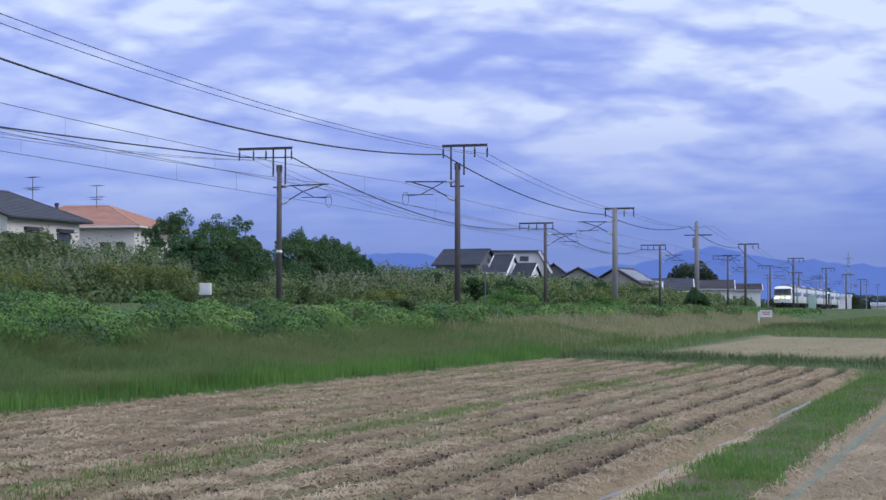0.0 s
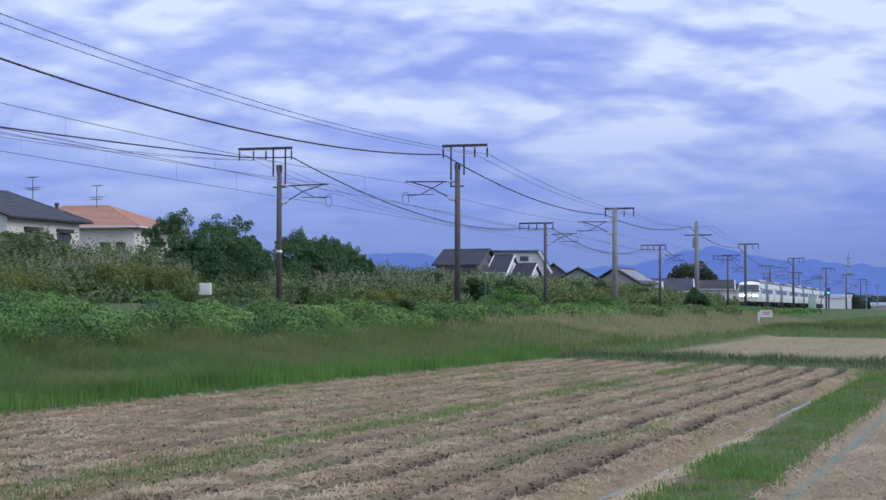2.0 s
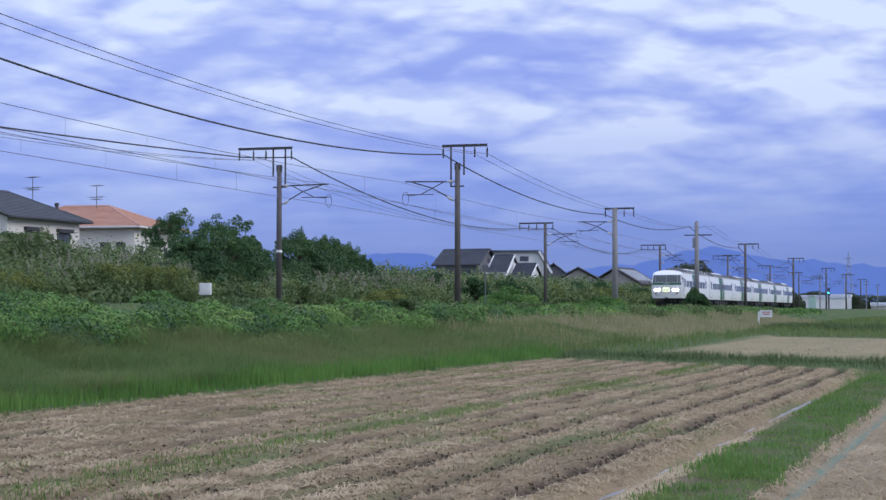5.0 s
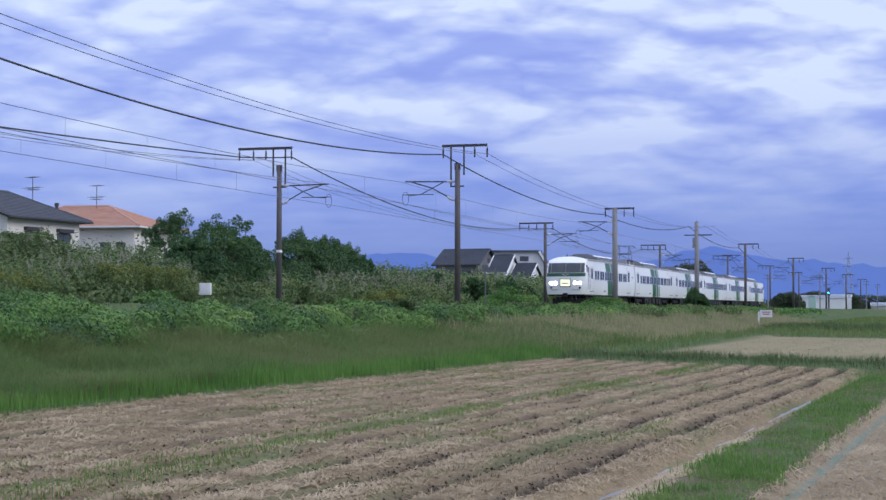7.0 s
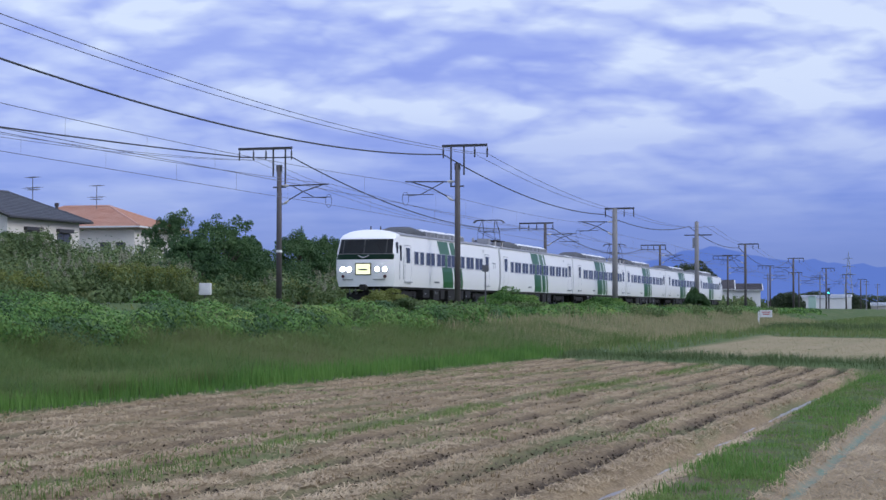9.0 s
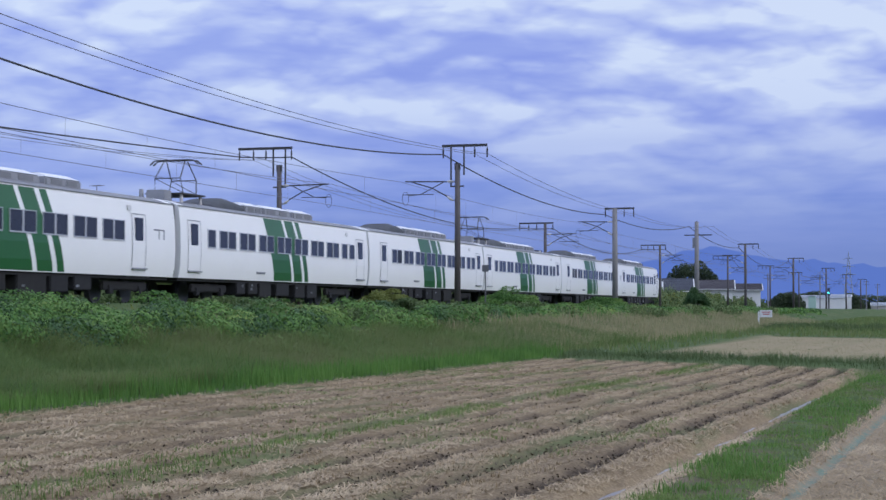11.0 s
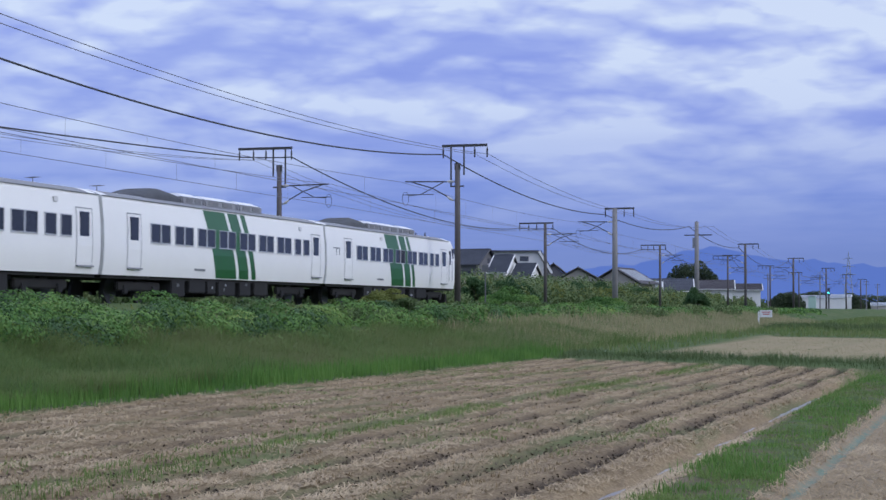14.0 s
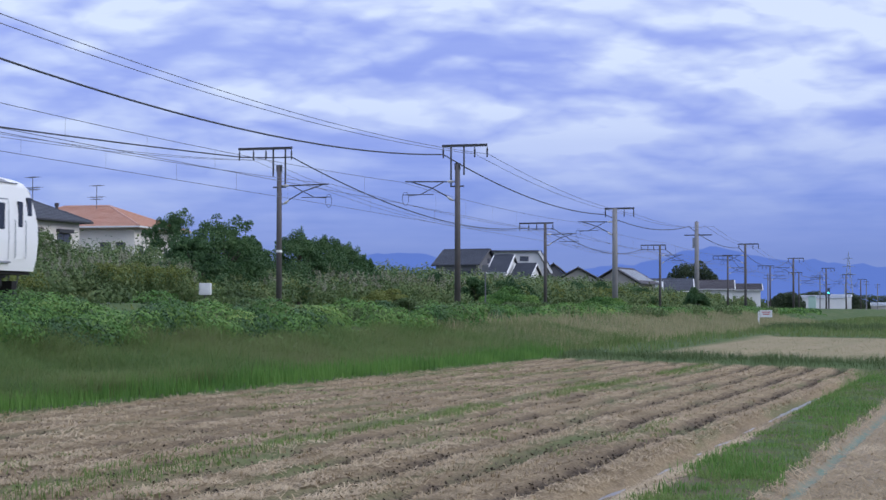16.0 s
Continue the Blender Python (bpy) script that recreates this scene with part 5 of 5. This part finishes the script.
# ------------------------------------------------------------ houses
def house_window(h, wall_x, along_y, c, z0, z1, w, face, hood):
    """A window proud of a wall: frame, sill and pane. along_y: on a wall that runs along y."""
    def bx(u0, u1, d0, d1, a, b):
        d0, d1 = sorted((wall_x + face * d0, wall_x + face * d1))
        return box(d0, d1, u0, u1, a, b) if along_y else box(u0, u1, d0, d1, a, b)
    bm = bmesh.new()
    for u0, u1, a, b in ((c - w / 2 - 0.06, c + w / 2 + 0.06, z1, z1 + 0.06), (c - w / 2 - 0.06, c + w / 2 + 0.06, z0 - 0.06, z0), (c - w / 2 - 0.06, c - w / 2, z0, z1), (c + w / 2, c + w / 2 + 0.06, z0, z1), (c - 0.03, c + 0.03, z0, z1)):
        d0, d1 = sorted((wall_x - face * 0.02, wall_x + face * 0.06))
        add_box(bm, *((d0, d1, u0, u1) if along_y else (u0, u1, d0, d1)), a, b)
    win = part("window", bm, M["trim_dark"], h)
    part("pane", bx(c - w / 2, c + w / 2, -0.01, 0.03, z0, z1), M["glass_house"], win)
    if hood:
        part("hood", bx(c - w / 2 - 0.16, c + w / 2 + 0.16, 0.0, 0.28, z1 + 0.1, z1 + 0.34), M["trim_dark"], win)
    part("sill", bx(c - w / 2 - 0.1, c + w / 2 + 0.1, 0.0, 0.12, z0 - 0.12, z0 - 0.06), M["trim_white"], win)


def pitched_roof(x0, x1, y0, y1, z0, rise, over, inset_a, inset_b):
    """A roof with its ridge along x; each end hipped by its inset (0 for a gable), with a thick eave."""
    bm = bmesh.new()
    a, b, c, d = x0 - over, x1 + over, y0 - over, y1 + over
    ym, t = (c + d) / 2, 0.16
    lo = [bm.verts.new(p) for p in ((a, c, z0), (b, c, z0), (b, d, z0), (a, d, z0))]
    un = [bm.verts.new((v.co.x, v.co.y, z0 - t)) for v in lo]
    ra, rb = bm.verts.new((a + inset_a, ym, z0 + rise)), bm.verts.new((b - inset_b, ym, z0 + rise))
    ends = ([(lo[3], lo[0], ra)] if inset_a > 0.6 else []) + ([(lo[1], lo[2], rb)] if inset_b > 0.6 else [])
    for q in [(lo[0], lo[1], rb, ra), (lo[2], lo[3], ra, rb)] + ends + ([un[::-1]] if len(ends) == 2 else []):
        bm.faces.new(q)
    for k in [0, 2] + ([1] if inset_b > 0.6 else []) + ([3] if inset_a > 0.6 else []):
        bm.faces.new((lo[k], un[k], un[(k + 1) % 4], lo[(k + 1) % 4]))
    bmesh.ops.recalc_face_normals(bm, faces=bm.faces[:])
    return bm


def tile_courses(x0, x1, y0, y1, z0, rise, over, inset_a, inset_b, n):
    """Low steps along both long slopes, one for each course of tiles."""
    bm = bmesh.new()
    a, b, c, d = x0 - over, x1 + over, y0 - over, y1 + over
    half = (d - c) / 2
    for k in range(n):
        t = (k + 0.5) / n
        for s in (-1, 1):
            y = (c + d) / 2 + s * half * (1 - t)
            xa, xb, z = a + inset_a * t, b - inset_b * t, z0 + rise * t
            add_box(bm, xa, xb, y - 0.05, y + 0.05, z - 0.05, z + 0.035)
        for xe, ins, s in ((a, inset_a, 1), (b, inset_b, -1)):
            if ins > 0.6:
                x = xe + s * ins * t
                add_box(bm, x - 0.05, x + 0.05, c + half * t, d - half * t, z0 + rise * t - 0.05, z0 + rise * t + 0.035)
    return bm


def house(cx, cy, turn, lx, ly, eave, rise, insets, wall, roof, label, over=0.6, base=1.0, windows=(), trim="trim_white", courses=16, hood=False):
    """A house about (cx, cy), its ridge along its local x axis."""
    h = thing("house", pose(cx, cy, base, 0, 0, turn), label, "house", "houses beyond the railway")
    x0, x1, y0, y1 = -lx / 2, lx / 2, -ly / 2, ly / 2
    bm = box(x0, x1, y0, y1, -1.0, eave - 0.1)
    k = rise / (ly / 2 + over)
    for ins, x in ((insets[0], x0), (insets[1], x1)):
        if ins < 0.6:
            s = 0.1 if x < 0 else -0.1
            v = [bm.verts.new(p) for p in ((x, y0, eave - 0.1), (x, y1, eave - 0.1), (x, 0, eave + k * ly / 2), (x + s, y0, eave - 0.1), (x + s, y1, eave - 0.1), (x + s, 0, eave + k * ly / 2))]
            for q in ((0, 1, 2), (5, 4, 3), (0, 2, 5, 3), (1, 4, 5, 2)):
                bm.faces.new([v[i] for i in q])
    bmesh.ops.recalc_face_normals(bm, faces=bm.faces[:])
    part("wall", bm, M[wall], h)
    rf = part("roof", pitched_roof(x0, x1, y0, y1, eave, rise, over, *insets), M[roof], h)
    part("tiling", tile_courses(x0, x1, y0, y1, eave, rise, over, *insets, courses), M[roof], rf)["kind"] = "stuff"
    g = over + 0.09
    for p in ((x0 - g, x1 + g, y0 - g, y0 - over - 0.004), (x0 - g, x1 + g, y1 + over + 0.004, y1 + g)):
        part("gutter", box(*p, eave - 0.14, eave - 0.02), M[trim], rf)
    for ins, x, s in ((insets[0], x0 - over, -1), (insets[1], x1 + over, 1)):
        bm = bmesh.new()
        if ins < 0.6:
            for e in (y0 - over, y1 + over):
                add_tube(bm, [(x, e, eave - 0.04), (x, 0, eave + rise - 0.04)], 0.11, 4)
            part("bargeboard", bm, M[trim], rf)
        else:
            for e in (y0 - over, y1 + over):
                add_tube(bm, [(x, e, eave), (x - s * ins, 0, eave + rise)], 0.09, 6)
            part("hip_caps", bm, M[roof], rf)
            xa, xb = sorted((x + s * 0.004, x + s * 0.09))
            part("gutter", box(xa, xb, y0 - over, y1 + over, eave - 0.14, eave - 0.02), M[trim], rf)
    part("ridge_cap", tube([(x0 - over + insets[0], 0, eave + rise), (x1 + over - insets[1], 0, eave + rise)], 0.12, 6), M[roof], rf)
    for on_y, c, z0, z1, w, face in windows:
        wx = (x0 if face < 0 else x1) if on_y else (y0 if face < 0 else y1)
        house_window(h, wx, on_y, c, z0, z1, w, face, hood)
    return h


def antenna(x, y, z, h):
    t = thing("tv_antenna", pose(x, y, z), "thin grey rooftop television antenna", "antenna", "rooftop antennas")
    part("mast", tube([(0, 0, 0), (0, 0, h)], 0.03, 5), M["steel"], t)
    for k, (zz, w) in enumerate(((h, 1.0), (h * 0.62, 1.5), (h * 0.55, 0.8))):
        e = part("boom", tube([(-w * 0.3, -w / 2, zz), (w * 0.3, w / 2, zz + 0.1)], 0.02, 4), M["steel"], t)
        for j in range(5):
            q = -0.5 + j / 4
            part("element", tube([(w * 0.6 * q - 0.25, w * q + 0.18, zz + 0.05), (w * 0.6 * q + 0.25, w * q - 0.18, zz + 0.05)], 0.012, 4), M["steel"], e)


# beyond the far track, by the trees
house(119.0, 63.6, 95.5, 11.5, 9.9, 6.55, 1.75, (4.5, 4.5), "wall_cream", "roof_orange", "cream house with a hipped orange tile roof", 0.6, 1.15,
      [(False, -3.55, 4.1, 5.3, 0.7, 1), (False, -4.7, 4.1, 5.3, 0.6, 1), (True, 3.6, 4.0, 5.1, 0.55, -1), (True, 1.6, 4.0, 5.1, 0.55, -1), (True, -1.5, 4.0, 5.1, 0.55, -1)])
house(102.6, 62.2, -5, 8.2, 9.0, 6.45, 2.0, (0.1, 2.4), "wall_cream", "roof_slate", "cream house with a dark slate roof", 0.6, 1.15,
      [(False, -1.4, 4.0, 5.5, 1.5, -1), (False, 2.2, 4.0, 5.5, 1.4, -1)], "trim_dark", hood=True)
antenna(106.2, 60.9, 8.75, 1.9)
antenna(118.5, 62.5, 8.65, 2.3)
c = thing("chimney", pose(118.0, 65.6, 8.6), "short dark roof flue", "chimney")
part("pipe", tube([(0, 0, -0.6), (0, 0, 0.9)], 0.13, 8), M["trim_dark"], c)
part("cap", tube([(0, 0, 0.9), (0, 0, 1.1)], 0.18, 8), M["trim_dark"], c)


def spot(az, dist):
    return dist * math.cos(radians(az)), dist * math.sin(radians(az))


# the row of houses farther down the line
house(*spot(15.72, 238), -99, 6.3, 6.6, 6.7, 2.15, (0.1, 0.1), "wall_grey", "roof_slate", "dark grey house with a slate gabled roof", 0.4, 1.0, [(True, 0.3, 6.9, 7.5, 0.6, 1), (False, 1.2, 4.6, 5.8, 1.6, -1)], "trim_dark")
house(*spot(14.475, 231), -99, 2.3, 4.6, 5.5, 2.4, (0.1, 0.1), "wall_white", "roof_slate", "small white gabled house front with white bargeboards", 0.35, 1.0, [(True, 0, 4.2, 5.0, 0.8, 1)])
house(*spot(13.75, 230), -99, 2.4, 4.0, 4.8, 1.9, (0.1, 0.1), "wall_white", "roof_slate", "small white gabled house front with white bargeboards", 0.35, 1.0, [(True, 0, 3.8, 4.6, 0.7, 1)])
house(*spot(12.85, 262), 12, 7, 3.2, 6.0, 1.5, (0.1, 0.1), "wall_grey", "roof_slate", "narrow grey gabled house behind a white one", 0.3, 1.0, (), "trim_dark")


def modern_house():
    """A tall white house whose broad front ends in one long slope."""
    x, y = spot(14.14, 246)
    h = thing("house", pose(x, y, 1.0, 0, 0, -75.9), "white modern house with a dark roof edge and one long slope", "house", "houses beyond the railway")
    prof = [(-5.0, -1.0), (4.5, -1.0), (4.5, 6.2), (3.3, 8.8), (-5.0, 8.8)]
    bm = bmesh.new()
    rings = [[bm.verts.new((u, v, z)) for u, z in prof] for v in (0.0, 7.0)]
    bm.faces.new(rings[0])
    bm.faces.new(rings[1][::-1])
    for k in range(5):
        bm.faces.new((rings[0][k], rings[1][k], rings[1][(k + 1) % 5], rings[0][(k + 1) % 5]))
    bmesh.ops.recalc_face_normals(bm, faces=bm.faces[:])
    part("wall", bm, M["wall_white"], h)
    roof = part("roof", box(-5.3, 3.5, -0.5, 7.4, 8.81, 9.0), M["roof_slate"], h, "dark flat roof edge")
    for off, th, mat, name in ((0.0, 0.34, "trim_white", "bargeboard"), (0.34, 0.14, "roof_slate", "slope")):
        bm = bmesh.new()
        q = [(3.3 + off * 0.9, 8.8 + off * 0.42), (5.1 + off * 0.9, 5.7 + off * 0.42), (5.1 + (off + th) * 0.9, 5.7 + (off + th) * 0.42), (3.3 + (off + th) * 0.9, 8.8 + (off + th) * 0.42)]
        rr = [[bm.verts.new((u, v, z)) for u, z in q] for v in (-0.5, 7.4)]
        bm.faces.new(rr[0])
        bm.faces.new(rr[1][::-1])
        for k in range(4):
            bm.faces.new((rr[0][k], rr[1][k], rr[1][(k + 1) % 4], rr[0][(k + 1) % 4]))
        bmesh.ops.recalc_face_normals(bm, faces=bm.faces[:])
        part(name, bm, M[mat], roof)
    house_window(h, 0.0, False, 1.35, 7.5, 8.1, 1.1, -1, False)
    bal = part("balcony", box(1.9, 3.2, -0.7, 0.0, 6.3, 6.4), M["trim_white"], h)
    for k in range(6):
        part("baluster", box(1.95 + k * 0.24, 2.0 + k * 0.24, -0.68, -0.63, 6.4, 7.1), M["steel"], bal)
    part("handrail", box(1.9, 3.2, -0.7, -0.61, 7.1, 7.17), M["steel"], bal)


modern_house()
house(*spot(12.05, 252), 12, 8, 6.0, 4.95, 1.9, (0.1, 0.1), "wall_beige", "roof_brown", "beige house with a brown gabled roof", 0.5, 0.8, [(True, 0.2, 3.9, 4.7, 0.7, -1)], "trim_dark")
house(*spot(12.9, 300), 20, 8, 7.0, 5.4, 2.0, (0.1, 0.1), "wall_grey", "roof_slate", "grey house with a slate roof", 0.5, 0.8, (), "trim_dark")
solar = house(*spot(10.55, 262), -6, 9, 7.0, 4.7, 2.3, (0.1, 0.1), "wall_beige", "roof_brown", "beige house with pale solar panels on a brown gabled roof", 0.5, 0.8, [(True, 0.8, 3.4, 4.2, 0.7, -1)], "trim_dark")
for k in range(5):
    bm = bmesh.new()
    xa, xb = -4.2 + k * 1.7, -2.58 + k * 1.7
    v = [bm.verts.new(p) for p in ((xa, -3.4, 5.13), (xb, -3.4, 5.13), (xb, -0.5, 6.8), (xa, -0.5, 6.8))]
    bm.faces.new(v)
    bmesh.ops.solidify(bm, geom=bm.faces[:], thickness=0.06)
    part("solar_panel", bm, M["solar"], solar, "pale glossy solar panel")
house(*spot(9.9, 275), 98, 5, 6.0, 3.6, 1.6, (0.1, 0.1), "wall_white", "solar", "low white annex with a pale metal roof", 0.4, 0.8)
house(*spot(9.3, 285), 100, 9, 8.0, 3.8, 2.0, (0.1, 3.0), "wall_grey", "roof_slate", "grey house with a dark slate roof", 0.5, 0.8)
house(*spot(8.0, 300), 98, 10, 7.0, 4.3, 1.5, (0.1, 0.1), "wall_white", "roof_brown", "low white shed with a brown roof", 0.4, 0.8)
house(*spot(6.85, 330), 98, 8, 6.0, 4.5, 1.1, (0.1, 0.1), "wall_white", "roof_brown", "low white shed with a brown roof", 0.4, 0.8)
house(*spot(3.57, 600), 94, 6.4, 6.0, 5.4, 0.8, (0.1, 0.1), "wall_white", "solar", "plain white shed beside the line", 0.1, 0.5)
house(*spot(4.15, 590), 94, 15, 6.0, 5.0, 0.8, (0.1, 0.1), "wall_white", "solar", "long pale shed far down the line", 0.2, 0.5)
house(*spot(2.0, 620), 94, 14, 6.0, 2.6, 0.9, (0.1, 0.1), "wall_beige", "solar", "long low grey building far down the line", 0.2, 0.5)


def far_grove(az, dist, w, h, n, seed, label):
    rng = np.random.default_rng(seed)
    x, y = spot(az, dist)
    t = thing("tree", pose(x, y, 0.5), label, "tree", "far trees")
    vs, fs, off = [], [], 0
    for k in range(n):
        q = (k + 0.5) / n * 2 - 1
        c = np.array([rng.uniform(-2, 2), q * w / 2, h * (0.80 * math.sqrt(max(0.05, 1 - q * q)) + rng.uniform(-0.05, 0.05))])
        part("trunk", tube([(c[0], c[1], 0), (c[0], c[1], max(0.5, c[2]))], 0.15, 5), M["bark"], t)
        for lvl in (0.35, 0.65, 0.95):
            p, d = clump_points(rng, c * [1, 1, lvl], np.array([w / n * 1.2, w / n * 1.2, h * 0.2]), 330)
            v, f = leaves(rng, p, d, 0.42)
            vs.append(v)
            fs.append(f + off)
            off += len(v)
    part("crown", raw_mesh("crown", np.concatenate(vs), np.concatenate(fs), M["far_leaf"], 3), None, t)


far_grove(8.3, 350, 13.0, 11.2, 14, 51, "rounded dark grove of trees behind the houses")
far_grove(16.9, 270, 4, 7.5, 4, 52, "dark tree beside a house")
far_grove(18.4, 280, 22, 6.3, 12, 53, "distant row of dark trees")
far_grove(5.3, 500, 9, 6.6, 7, 54, "distant clump of dark trees")
far_grove(4.45, 650, 14, 8.2, 9, 56, "distant clump of dark trees")
far_grove(3.3, 660, 8, 7.6, 6, 57, "distant clump of dark trees")
far_grove(2.6, 680, 40, 7.0, 12, 55, "distant row of dark trees")


def far_woods():
    """The broken line of trees on the horizon."""
    rng = np.random.default_rng(77)
    arr = []
    for k in range(420):
        az, dist = rng.uniform(-3, 30), rng.uniform(650, 1100)
        h = rng.uniform(4.5, 10.0) * (0.7 + 0.5 * noise.noise((az * 0.8, 0, 2)))
        x, y = spot(az, dist)
        p, d = clump_points(rng, np.array([x, y, h * 0.45]), np.array([4, rng.uniform(4, 9), h * 0.6]), 70)
        arr.append(leaves(rng, p, d, 1.3))
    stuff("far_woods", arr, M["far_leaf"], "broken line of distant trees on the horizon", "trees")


far_woods()


# ------------------------------------------------------------ small things by the line
def relay_cabinet():
    x, y = 300.0, 23.6
    t = thing("relay_cabinet", pose(x, y, float(ground_z(x, y))), "pale mint green steel relay cabinet", "cabinet")
    part("body", box(-0.5, 0.5, -0.6, 0.6, -0.1, 2.15, 0.03), M["mint"], t)
    part("door", box(-0.54, -0.505, -0.5, 0.5, 0.15, 1.95, 0.01), M["mint"], t)
    part("roof", box(-0.62, 0.62, -0.72, 0.72, 2.15, 2.25, 0.02), M["white_box"], t)


def field_sign():
    x, y = 146.0, 15.25
    t = thing("notice_board", pose(x, y, float(ground_z(x, y))), "small white notice board on a white post", "sign")
    part("post", tube([(0, 0.62, -0.2), (0, 0.62, 1.3)], 0.07, 8), M["white_box"], t)
    b = part("board", box(-0.03, 0.03, -0.5, 0.52, 0.82, 1.42, 0.01), M["white_box"], t)
    for z, w in ((1.22, 0.34), (1.05, 0.28)):
        part("lettering", box(-0.038, -0.0305, -w, w, z, z + 0.07), M["red_bar"], b, "unreadable red lettering bar")


def white_box():
    x, y = 77.5, 35.0
    t = thing("junction_box", pose(x, y, float(ground_z(x, y)), 0, 0, 12), "white steel junction box on a short post", "junction box")
    part("post", tube([(0, 0, -0.2), (0, 0, 0.55)], 0.05, 8), M["steel"], t)
    part("body", box(-0.18, 0.18, -0.28, 0.28, 0.5, 1.08, 0.02), M["white_box"], t)
    part("door", box(-0.205, -0.182, -0.22, 0.22, 0.55, 1.03, 0.008), M["white_box"], t)


def track_box():
    x, y = 88.9, 24.0
    t = thing("trackside_box", pose(x, y, float(ground_z(x, y)), 0, 0, 15), "grey steel box on a thin trackside post", "junction box")
    part("post", tube([(0, 0, -0.2), (0, 0, 1.9)], 0.035, 8), M["steel"], t)
    part("body", box(-0.12, 0.12, -0.18, 0.18, 1.85, 2.2, 0.02), M["steel"], t)


def signal():
    x, y = 338.0, 23.5
    t = thing("railway_signal", pose(x, y, float(ground_z(x, y))), "railway colour-light signal showing green", "signal")
    part("post", tube([(0, 0, -0.2), (0, 0, 4.0)], 0.07, 8), M["iron"], t)
    part("head", box(-0.1, 0.1, -0.22, 0.22, 2.6, 4.0, 0.03), M["trim_dark"], t)
    part("lamp", tube([(-0.13, 0, 3.1), (-0.1, 0, 3.1)], 0.13, 14), M["signal_green"], t, "lit green lamp")
    part("ladder", box(0.15, 0.18, -0.15, 0.15, 0, 3.6), M["steel"], t)


def pylon(az, dist, h):
    x, y = spot(az, dist)
    t = thing("power_pylon", pose(x, y, 0.5), "steel lattice power pylon, haze painted into its steel colour", "pylon", "power pylons")
    w = h * 0.1
    for sx in (-1, 1):
        for sy in (-1, 1):
            part("leg", tube([(sx * w, sy * w, 0), (sx * w * 0.35, sy * w * 0.35, h * 0.6), (0, 0, h)], 0.14, 5), M["tower"], t)
    for k in range(9):
        z0, z1 = h * k / 10, h * (k + 1) / 10
        q0, q1 = (w * max(0.12, 1 - 1.08 * z / h) for z in (z0, z1))
        for s in (-1, 1):
            part("lattice_bar", tube([(-q0, s * q0, z0), (q1, s * q1, z1)], 0.09, 4), M["tower"], t)
            part("lattice_bar", tube([(s * q0, -q0, z0), (s * q1, q1, z1)], 0.09, 4), M["tower"], t)
    for z, l in ((0.62, 0.13), (0.75, 0.11), (0.88, 0.09)):
        part("cross_arm", tube([(0, -h * l, h * z), (0, 0, h * z + h * 0.02), (0, h * l, h * z)], [0.06, 0.2, 0.06], 5), M["tower"], t)


def utility_pole(az, dist, h):
    x, y = spot(az, dist)
    t = thing("utility_pole", pose(x, y, float(ground_z(x, y)) - 0.3), "grey concrete utility pole beyond the houses", "utility pole", "utility poles")
    part("post", tube([(0, 0, 0), (0, 0, h)], [0.17, 0.11], 8), M["concrete_light"], t)
    for z in (h - 0.4, h - 1.1):
        part("cross_arm", box(-0.05, 0.05, -0.8, 0.8, z, z + 0.09), M["steel"], t)


relay_cabinet()
field_sign()
white_box()
track_box()
signal()
pylon(3.35, 800, 27)
for az, d, h in ((4.25, 420, 8.5), (2.8, 470, 8), (5.9, 380, 8.0), (2.45, 520, 8)):
    utility_pole(az, d, h)


# ------------------------------------------------------------ what moves
def front_x(t):
    u = 9.0 - t
    return 77.9 + (21.93 * u + 0.108 * u * u if u > 0 else 21.86 * u)


def motions():
    times = [k * 0.5 for k in range(33)]
    for car, lead in zip(CARS, LEAD):
        walk(car, [(t, pose(front_x(t) + lead, NEAR_Y, RAIL_Z)) for t in times])
    walk(SKY, [(0, pose(0, 0, 0, 0, 0, 0)), (8, pose(0, 0, 0, 0, 0, 0.72)), (16.0, pose(0, 0, 0, 0, 0, 1.45))])


motions()
